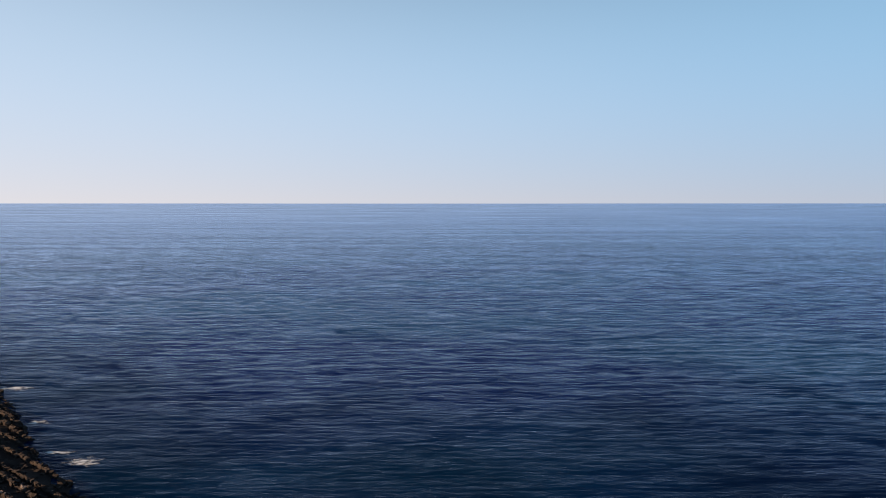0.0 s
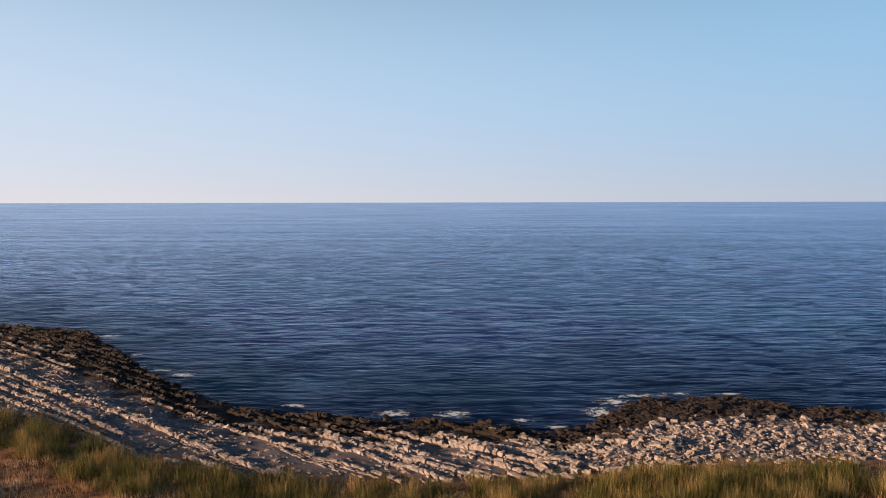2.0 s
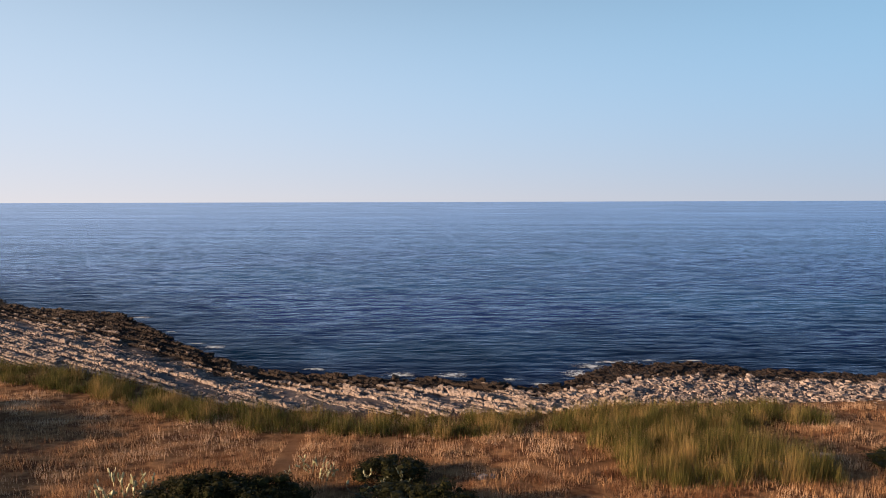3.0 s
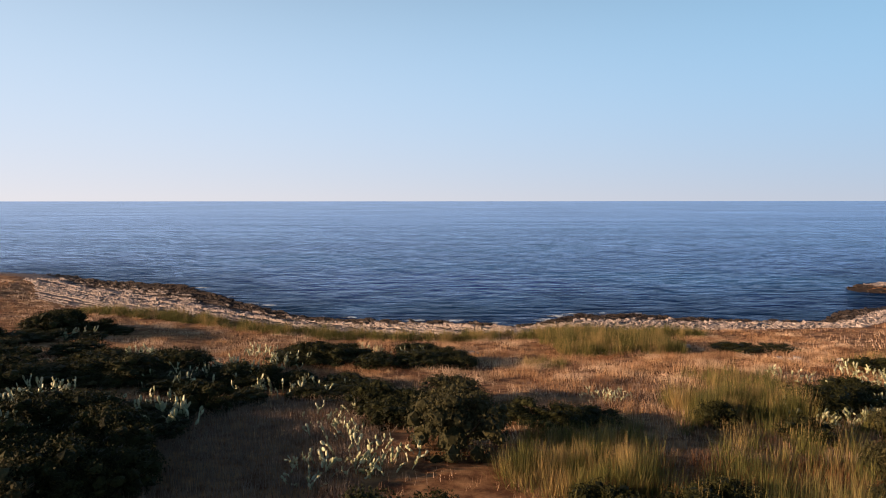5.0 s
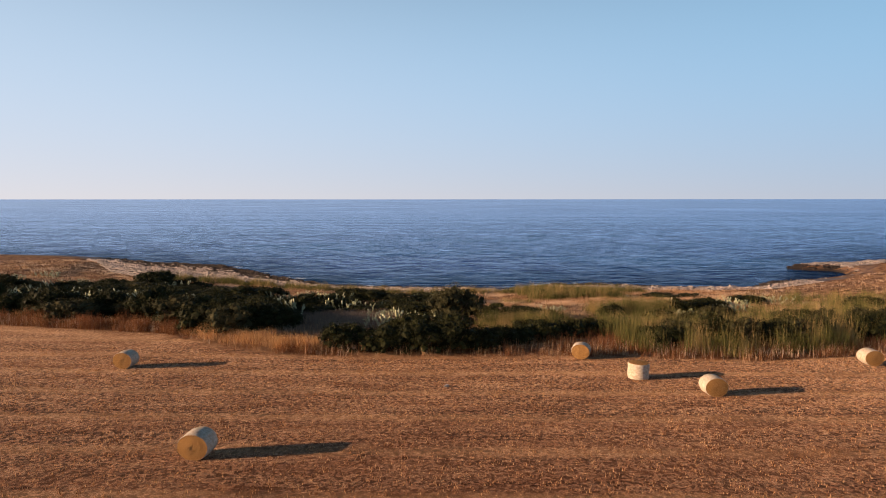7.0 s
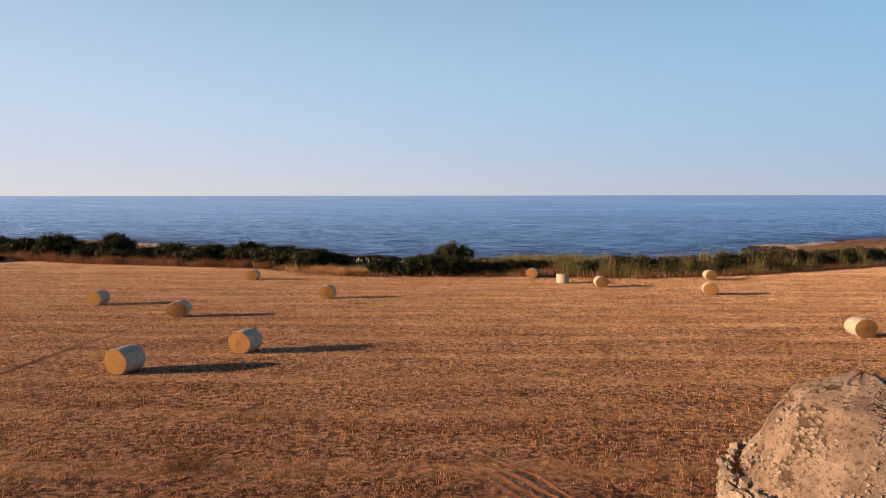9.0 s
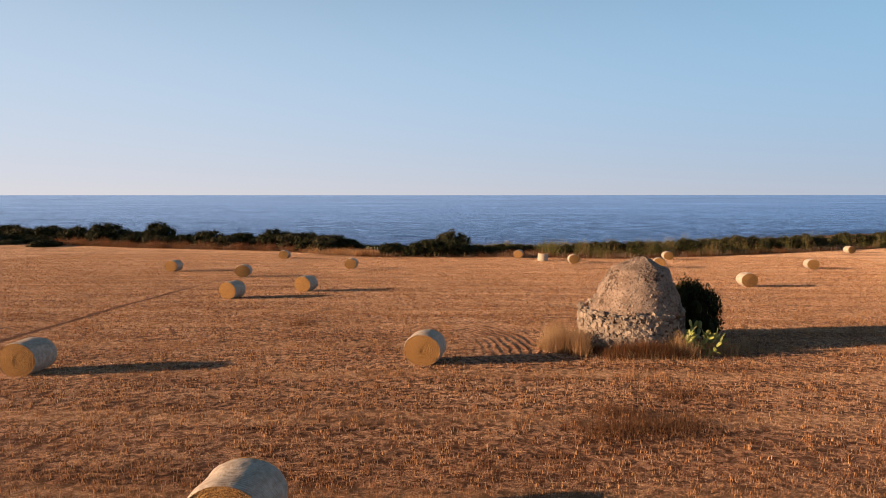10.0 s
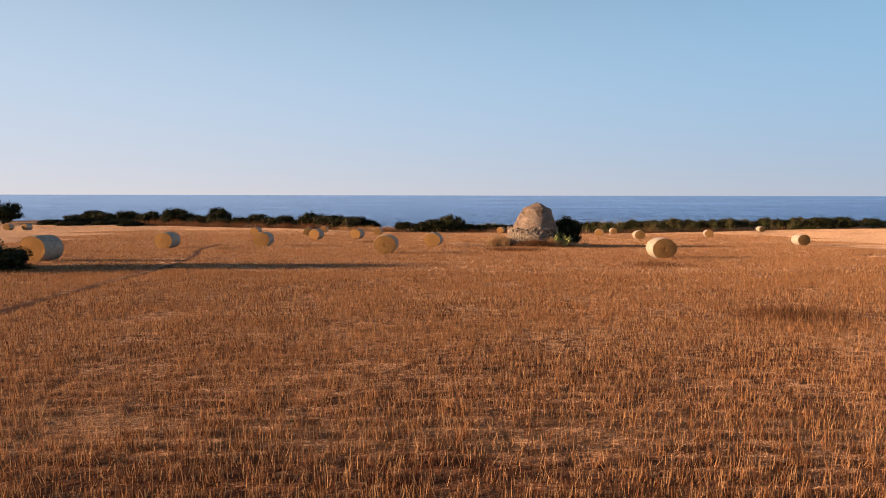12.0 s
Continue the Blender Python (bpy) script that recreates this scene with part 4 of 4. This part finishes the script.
for x, y, rad, high, kind in (
        (-2.4, 160.0, 2.8, 2.4, 0), (2.4, 166.0, 3.6, 2.6, 3), (-1.0, 187.0, 3.4, 2.2, 1), (-6.0, 186.0, 3.2, 2.0, 0), (3.5, 187.5, 2.6, 1.7, 2), (-12.5, 188.0, 3.4, 2.4, 2), (-17.5, 187.5, 3.0, 2.0, 1),
        (-25.0, 171.0, 3.6, 3.0, 0), (-30.5, 172.0, 4.2, 3.0, 2), (-20.5, 172.5, 3.2, 2.4, 1), (-39.0, 167.0, 4.2, 3.0, 1), (-36.0, 178.0, 3.8, 2.4, 0), (-55.5, 197.0, 4.4, 2.8, 2), (-62.0, 184.0, 4.6, 3.2, 1),
        (-50.0, 172.0, 4.2, 2.8, 0), (-70.0, 178.0, 4.6, 3.2, 2), (-8.5, 174.0, 2.8, 2.0, 0), (-11.0, 170.0, 2.4, 1.9, 1), (11.0, 158.5, 2.6, 1.9, 0), (14.0, 160.5, 2.4, 1.7, 1), (8.0, 160.0, 2.2, 2.0, 2),
        (44.0, 199.5, 3.8, 1.5, 1), (49.5, 199.0, 3.0, 1.2, 0), (33.5, 163.5, 3.0, 2.8, 0), (37.0, 165.0, 3.0, 2.4, 1), (72.0, 156.0, 2.6, 2.2, 0), (88.0, 160.0, 3.0, 2.8, 2), (100.0, 164.0, 3.6, 3.6, 0), (107.0, 166.0, 4.0, 3.9, 1),
        (118.0, 170.0, 3.8, 3.0, 2), (62.0, 168.0, 3.0, 2.0, 1), (-22.5, 158.5, 3.0, 2.4, 3), (-28.5, 161.0, 3.2, 2.6, 0), (-33.0, 157.5, 3.2, 2.7, 1), (-43.0, 160.5, 3.6, 2.8, 2)):
    bush(x, y, rad, high, kind, "low dark green mastic bush among dry grass")
for x, y, rad, high, kind in (
        (-40.9, 169.5, 4.0, 2.8, 0), (-59.4, 192.5, 4.3, 2.9, 5), (-65.2, 213.0, 3.7, 1.5, 6), (-34.5, 170.5, 4.0, 2.2, 1), (-49.1, 198.5, 3.2, 1.9, 5), (-27.5, 178.5, 4.2, 3.0, 2), (-21.5, 178.0, 3.6, 2.8, 0), (-16.5, 191.5, 4.0, 2.2, 1),
        (-12.5, 191.0, 3.2, 2.0, 0), (-2.0, 198.0, 3.6, 1.8, 2), (-4.5, 165.0, 2.8, 2.8, 0), (-1.5, 164.0, 2.6, 2.6, 1), (-27.0, 158.5, 3.0, 2.0, 2), (-33.9, 161.5, 2.8, 2.0, 0), (-28.4, 146.4, 2.6, 2.5, 1), (-21.5, 143.6, 3.2, 3.0, 2),
        (-16.8, 143.4, 2.8, 2.8, 0), (-20.7, 155.5, 2.8, 2.2, 1), (-25.9, 173.0, 3.8, 2.5, 0), (-18.5, 174.5, 3.8, 2.7, 2), (-13.5, 174.5, 2.6, 2.2, 1), (-46.0, 178.0, 4.2, 2.6, 5), (-52.0, 184.0, 4.2, 2.6, 6), (-44.0, 188.0, 3.8, 2.0, 5), (-36.0, 182.5, 3.4, 2.2, 1)):
    bush(x, y, rad * .92, high, kind, "low dark green mastic bush among dry grass")
for x, y, rad, high in ((8.2, 138.0, 2.0, 2.1), (11.0, 139.6, 2.1, 2.3), (13.8, 141.0, 2.0, 2.1), (16.5, 142.8, 2.0, 2.0), (10.0, 142.5, 1.8, 1.9), (33.8, 164.0, 2.6, 2.6), (39.5, 168.0, 2.8, 2.6), (52.0, 182.5, 3.0, 2.0)):
    bush(x, y, rad, high, 5, "small dark bush among the reeds, some added as their shade")
g = random.Random(21)
for i in range(84):
    x, y = g.uniform(-95, -6), g.uniform(148, 196)
    if -17 < x < -5 and 140 < y < 168 or y > edge(x) + 46 + 0.1 * x:
        continue
    if any(abs(x - px) < 2.6 and -1.5 < py - y < 5 for px, py, _ in PEARS):
        continue
    bush(x, y, g.uniform(2.0, 3.9), g.uniform(1.2, 2.2), g.choice((5, 6, 5, 6, 5)), "low dark green mastic bush among dry grass")
for x, y, rad, high in ((-18.0, 148.5, 2.4, 3.2), (-20.5, 151.5, 2.8, 3.4), (-19.0, 155.0, 2.6, 3.2), (-20.5, 159.5, 2.8, 3.3), (-18.5, 163.5, 2.6, 3.0), (-24.0, 155.5, 3.0, 3.2), (-26.5, 149.5, 2.8, 3.2), (-16.5, 167.5, 2.4, 2.4)):
    bush(x, y, rad, high, g.choice((0, 1, 2)), "dense dark evergreen bush beside the clearing")
# bushes added inside the reeds to give them a dark, shaded base
for i in range(34):
    x, y = g.uniform(9, 98), g.uniform(135, 162)
    if y > edge(x) + 3 and not (x < 20 and y < 150):
        bush(x, y, g.uniform(1.3, 2.2), g.uniform(1.6, 2.7), g.choice((5, 6, 3)), "small dark bush among the reeds, some added as their shade")
# added row that stands for the shaded front of the reed band
for i in range(18):
    x = 21 + i * 2.6 + g.uniform(-1, 1)
    bush(x, float(edge(x)) + g.uniform(4.5, 7), g.uniform(1.8, 2.5), g.uniform(2.5, 3.4), 5 + i % 2, "small dark bush among the reeds, some added as their shade")
for i in range(17):
    x = 44 + i * 3.6 + g.uniform(-1, 1)
    bush(x, float(edge(x)) + g.uniform(4, 7.5), g.uniform(2.1, 2.9), g.uniform(2.7, 3.8), 5 + i % 2, "small dark bush among the reeds, some added as their shade")
for x, y, rad, high, kind in ((-14.5, 190.5, 3.6, 2.7, 0), (-10.5, 191.5, 3.0, 2.4, 2), (-1.5, 191.5, 3.6, 2.7, 1), (2.0, 191.0, 3.0, 2.2, 0), (-57.0, 203.0, 4.0, 4.2, 1), (-59.0, 209.0, 4.0, 4.2, 2), (-62.0, 215.0, 3.6, 3.6, 0), (-52.0, 207.5, 3.0, 2.4, 2), (-49.0, 206.0, 3.0, 1.7, 1)):
    bush(x, y, rad, high, kind, "low dark green mastic bush among dry grass")
bush(13.1, 63.4, 1.55, 3.7, 4, "dark fig bush leaning on the stone hut", "bush")
bush(-20.2, 25.4, 1.8, 4.6, 4, "slim dark tree standing alone in the stubble field", "tree", "tree")
bush(-18.9, 24.9, 1.4, 2.0, 0, "low dark bush at the foot of a tree")
bush(-17.2, 24.2, 1.4, 1.4, 1, "low dark bush at the foot of a tree")


# ---- prickly pears ----
def pad_mesh(material):
    bm = bmesh.new()
    bmesh.ops.create_uvsphere(bm, u_segments=6, v_segments=4, radius=0.5)
    for v in bm.verts:
        t = v.co.z + 0.5
        v.co = (v.co.x * (0.52 + 0.22 * t), v.co.y * 0.11, t)
    mesh = bpy.data.meshes.new("pad")
    bm.to_mesh(mesh)
    bm.free()
    mesh.shade_smooth()
    mesh.materials.append(material)
    return mesh


PAD, GREEN_PAD = pad_mesh(M["pad"]), pad_mesh(M["green_pad"])


def cactus(m, seed, stems, wide, size, label, lean=1.0, pad=PAD, top=4):
    g = random.Random(seed)
    thing = empty("prickly_pear", m, label, "cactus", "prickly pears")

    def grow(base, level):
        s = size * g.uniform(.75, 1.2)
        mm = base @ pose(0, 0, 0, g.gauss(0, 22 * lean), g.gauss(0, 26 * lean), g.uniform(0, 360))
        ob = link(pad, "pad", None, thing)
        ob.matrix_local = mm @ Matrix.Diagonal((s, s, s, 1))
        if level < top:
            for _ in range(g.choice((1, 1, 2, 2)) if level < top - 1 else g.choice((0, 0, 1))):
                grow(mm @ Matrix.Translation((g.uniform(-.2, .2) * s, 0, s * .93)), level + 1)

    for i in range(stems):
        a, q = g.uniform(0, 6.28), math.sqrt(g.random()) * wide
        grow(pose(q * math.cos(a), q * math.sin(a), -0.05), 1)
    return thing


def at(x, y, turn=0):
    return pose(x, y, float(land(x, y)), 0, 0, turn)


NEAR = "prickly pear cactus with pale green pads"
hutcactus = cactus(at(11.5, 59.2) @ Matrix.Diagonal((1.05, 1.05, 1.0, 1)), 4, 9, 0.8, 0.33, "prickly pear cactus with yellow-green pads beside the stone hut", 0.75, GREEN_PAD, 5)
group_a = cactus(at(-5.6, 147.5), 5, 18, 2.3, 0.30, NEAR + " in scrub")
group_b = cactus(at(35.0, 160.8), 9, 18, 2.5, 0.30, NEAR + " among reeds")
for i, (x, y, s) in enumerate(PEARS):
    ob = copy_thing((group_a, group_b)[i % 2], at(x, y, 47 * i))
    ob.matrix_basis = at(x, y, 47 * i) @ Matrix.Diagonal((s * 1.15, s * 1.15, s * (1.75 if x < -12 else 1.35), 1))
    tagged(ob, NEAR + " in dark scrub" if x < 0 else NEAR + " among reeds")


# ---- grasses ----
def heights(n, lo, hi):
    return rng.uniform(lo, hi, n)


def along_edge(n, lo, hi, y0, y1):
    x = rng.uniform(lo, hi, n)
    return np.column_stack([x, edge(x) + rng.uniform(y0, y1, n)])


def keep(xy, fn):
    return xy[fn(xy[:, 0], xy[:, 1])]


def away(x, y):
    """Not under a bale nor in the hut."""
    ok = np.hypot(x - HUT[0], y - HUT[1]) > 2.55
    for bx, by, _ in BALES:
        ok &= np.hypot(x - bx, y - by) > 0.8
    return ok


def wheel_arcs(x, y):
    """How bare the curved wheel tracks beside the hut are."""
    d = np.hypot(x + 4.5, y - 60)
    return np.where((d > 6) & (d < 11) & (y > 57) & (y < 69) & (x > 1), .85, 0)


WEEDS = ((8.0, 13.4, .7, 900), (10.9, 30.5, .7, 600), (4.9, 48.6, .6, 900), (6.6, 49.0, .7, 1100), (5.6, 50.2, .5, 500), (-7.6, 66.2, .5, 400), (8.2, 52.4, .5, 350), (21.6, 110.0, .8, 300), (18.5, 109.2, .9, 260), (-6.9, 105.0, .7, 200), (7.2, 59.6, .3, 900), (6.2, 60.6, .35, 900))
stub = []
for n, x0, x1, y0, y1, lo, hi, w in (
        (170000, -10, 10, 2.5, 13, .07, .2, .009), (200000, -18, 18, 13, 25, .08, .2, .013), (200000, -30, 30, 25, 46, .08, .19, .019), (170000, -40, 42, 46, 74, .08, .19, .031), (120000, -52, 55, 74, 104, .08, .18, .044), (80000, -64, 68, 104, 134, .08, .18, .058)):
    xy = scatter(n, x0, x1, y0, y1, *((6, .055) if y0 < 25 else (6, .08) if y0 < 60 else (3, .12)))
    xy = xy[np.abs(xy[:, 0]) < xy[:, 1] * .78 + 2.5]
    xy[:, 1] = np.round(xy[:, 1] / 0.34) * 0.34 + rng.normal(0, .07, len(xy))
    xy = keep(xy, lambda x, y: (y < edge(x) - .2) & away(x, y) & (np.abs(x - rut(y)) > .22) & (path_gap(x, y) > .5) & (wob(x, y, 3.2, 5) > rng.uniform(-1.5, -.1, len(x))) & (wheel_arcs(x, y) < rng.random(len(x))))
    stub.append(blades(xy, heights(len(xy), lo, hi), np.full(len(xy), w), .33))
stuff("stubble", stub, M["stubble"], "short golden-brown cut straw stubble in rows", "stubble")

dry, pale, reed = [], [], []
weeds = []
xy = along_edge(85000, -75, 85, -0.8, 3.2)
xy = keep(xy, lambda x, y: wob(x, y, 6, 2) > rng.uniform(-1.1, .5, len(x)))
far = scatter(48000, 9, 66, 131, 150, 7, .22)
far = keep(far, lambda x, y: (y > edge(x) + .5) & (wob(x, y, 5, 9) > rng.uniform(-.8, .5, len(x))))
undergrowth = [blades(far, heights(len(far), .5, 1.25), np.full(len(far), .032), .28)]
gold = rng.random(len(xy)) < .12
dry.append(blades(xy[gold], heights(gold.sum(), .5, 1.3), np.full(gold.sum(), .03), .22))
xy = xy[~gold]
xy = xy[(xy[:, 0] < -25) | (xy[:, 0] > 6.5) | ((xy[:, 0] > -13.5) & (xy[:, 0] < -8)) | (rng.random(len(xy)) < .08)]
xy = xy[(xy[:, 0] < 7) | (rng.random(len(xy)) < .65)]
stuff("russet_grass", [blades(xy, (heights(len(xy), .4, 1.25) + np.where(xy[:, 0] < -18, .45, np.where(xy[:, 0] > 7, -.25, 0))) * np.clip(.8 + .5 * wob(xy[:, 0], xy[:, 1], 4, 3), .25, 1.3), np.full(len(xy), .032), .3)] + undergrowth, M["russet"], "tall russet dead grass along the field's edge", "dry grass")
for n, box, lo, hi, w in (  # golden grass of the scrub
        (150000, (-48, 60, 176, 222), .35, .85, .034), (60000, (8, 60, 150, 200), .35, .8, .035), (75000, (-130, -45, 196, 290), .3, .7, .06), (24000, (-60, 8, 140, 196), .35, .8, .035), (42000, (56, 160, 160, 255), .3, .65, .06)):
    xy = scatter(n, *box, 6, .22)
    xy = keep(xy, lambda x, y: (y > edge(x)) & (y < back(x) - 1) & (path_gap(x, y) > .7) & (wob(x, y, 9, 4) > rng.uniform(-1.0, .6, len(x))))
    dry.append(blades(xy, heights(len(xy), lo, hi), np.full(len(xy), w), .3))
def tuft(x, y, sx, sy, n, lo, hi, w=.013):
    """A clump of grass round x, y outside the hut."""
    xy = np.column_stack([rng.normal(x, sx, n), rng.normal(y, sy, n)])
    xy = keep(xy, away)
    return blades(xy, heights(len(xy), lo, hi), np.full(len(xy), w), .35)


hut_grass = [tuft(11.9, 59.2, .7, .3, 1500, .3, .8, .016), tuft(14.4, 60.2, .15, .15, 220, .4, .9), tuft(12.9, 60.0, .5, .4, 900, .3, .8), tuft(9.3, 58.2, 1.1, .25, 700, .2, .5)]
for i in range(26):      # a ragged thicket on the hut's west side
    tall = rng.uniform(.5, 1.5)
    hut_grass.append(tuft(rng.normal(6.0, .55), rng.normal(60.8, .85), .2, .2, 330, tall * .35, tall, .018))
for i in range(9):      # tall straws before the cactus
    tall = rng.uniform(.6, 1.6)
    hut_grass.append(tuft(rng.normal(10.7, .35), rng.normal(58.75, .15), .1, .1, 120, tall * .4, tall, .018))
stuff("hut_grass", hut_grass, M["straw_grass"], "pale dry grass round the stone hut", "dry grass")
stuff("dry_grass", dry, M["dry"], "tall golden and russet dry grass", "dry grass")
for n, box, lo, hi in ((26000, (-19, -3, 139, 168), .4, .9), (9000, (10, 34, 148, 178), .4, .9), (7000, (-60, -19, 150, 175), .4, .9)):
    xy = scatter(n, *box, 6, .2)
    xy = keep(xy, lambda x, y: y > edge(x) + 1)
    pale.append(blades(xy, heights(len(xy), lo, hi), np.full(len(xy), .03), .3))
stuff("pale_grass", pale, M["pale"], "grey-brown dead grass in the clearings", "dead grass")


for x, y, q, n in WEEDS:
    xy = np.column_stack([rng.normal(x, q, n), rng.normal(y, q * .8, n)])
    xy = keep(xy, away)
    weeds.append(blades(xy, heights(len(xy), .15, .42), np.full(len(xy), .016), .4))
for x, q, n, hi in ((7.6, .2, 500, .5), (8.1, .25, 900, .8), (8.7, .25, 900, .6), (9.1, .3, 1400, .95), (9.7, .3, 1500, .85), (10.2, .25, 900, .6), (10.8, .3, 500, .7)):      # a mound of dead weeds against the hut
    xy = np.column_stack([rng.normal(x, q, n), rng.normal(58.45, .25, n)])
    xy = keep(xy, away)
    weeds.append(blades(xy, heights(len(xy), .3, hi), np.full(len(xy), .022), .7))
a, q = rng.uniform(2.6, 6.8, 1100), rng.uniform(2.1, 2.4, 1100)      # weeds rooted on the hut's ledge
a = a[np.sin(3 * a) + np.sin(7 * a + 1) > -.3]
q = q[:len(a)]
weeds.append(blades(np.column_stack([HUT[0] + .15 + q * np.cos(a), HUT[1] + q * np.sin(a)]), heights(len(a), .12, .4), np.full(len(a), .03), .6, z=np.full(len(a), float(land(*HUT)) + 1.62)))
stuff("weeds", weeds, M["weed"], "low dark brown dead weeds in the stubble", "weeds")


def reeds(n, x0, x1, y0, y1, lo, hi, thin=.3, s=4.0, k=48, wide=.5, w=.034, fringe=False, into=None):
    """Tussocks of reeds: fans of blades that lean out from their middle."""
    c = scatter(n, x0, x1, y0, y1)
    if fringe:      # y runs back from the shore rocks
        c[:, 1] = back(c[:, 0]) - c[:, 1]
    c = keep(c, lambda x, y: (y > edge(x) + .9) & (y < back(x) - 1.2) & (wob(x, y, s, 7) > rng.uniform(-.7, thin, len(x))))
    tall = (lo + (hi - lo) * (0.5 + 0.5 * np.clip(wob(c[:, 0], c[:, 1], 5, 3), -1, 1))) * rng.uniform(.55, 1.15, len(c))
    m = len(c) * k
    off = rng.normal(0, 1, (m, 2)) * np.repeat(wide * rng.uniform(.5, 1.2, len(c)), k)[:, None]
    xy = np.repeat(c, k, 0) + off
    top = np.repeat(tall, k) * rng.uniform(.4, 1.1, m) * np.exp(-(off ** 2).sum(1) * .5)
    v, f = blades(xy, np.maximum(top, .3), np.full(m, w), .16)
    v[2::3, :2] += off * rng.uniform(.2, .9, (m, 1))
    (reed if into is None else into).append((v, f))


reeds(760, 19, 50, 132, 150, 1.6, 3.2, thin=.45, s=5.0)
reeds(420, 17, 62, 132, 142, 2.4, 3.9, thin=.0, s=5.0)
reeds(150, 5.5, 13.5, 144.5, 150, 1.5, 2.7, thin=-.4)
reeds(270, 22, 32, 160.5, 168, 2.1, 3.6, thin=-.5)
reeds(340, 18.5, 36, 196, 206, 2.3, 3.9, thin=-.5)
reeds(70, 7.5, 16, 149.5, 157, 1.5, 2.6, thin=-.3)
reeds(130, 7.5, 20, 140, 149, 1.3, 2.6)
reeds(380, 45, 98, 137, 162, 2.2, 3.7)
reeds(330, 40, 100, 138, 160, 2.8, 4.2, thin=.0, s=6)
reeds(300, 20, 72, 149, 160, 1.5, 2.6)
reeds(90, 28, 36, 170, 180, 1.6, 2.8, thin=-.3)
reeds(420, 17, 34, 205, 218, 1.9, 3.2, thin=-.4)
reeds(60, 21, 25, 196, 203, 1.2, 2.2, thin=-.3)
reeds(50, 12, 17, 186, 192, 1.0, 2.0, thin=-.3)
reeds(1700, -72, 46, 1.6, 10, 1.5, 2.8, thin=-.2, s=7, k=36, w=.045, fringe=True)
reeds(150, 45, 80, 158, 190, 1.0, 2.0)
reeds(520, 54, 130, 158, 192, 1.8, 3.3, thin=.1, s=8)
stuff("reeds", reed, M["reed"], "tall green and straw-coloured reeds", "reeds")

feather = []
reeds(700, -25, -8.0, 132.8, 142, .8, 1.7, thin=-.4, wide=.4, w=.03, into=feather)
feather = [(v[np.repeat(near, 3)], np.arange(3 * near.sum()).reshape(-1, 3)) for v, f in feather for near in [v[0::3, 1] < edge(v[0::3, 0]) + 4.2]]
reeds(60, -64, -26, 142, 154, .8, 1.5, thin=.0, wide=.4, w=.03, into=feather)
stuff("gold_grass", feather, M["gold"], "feathery golden grass at the field's edge", "dry grass")
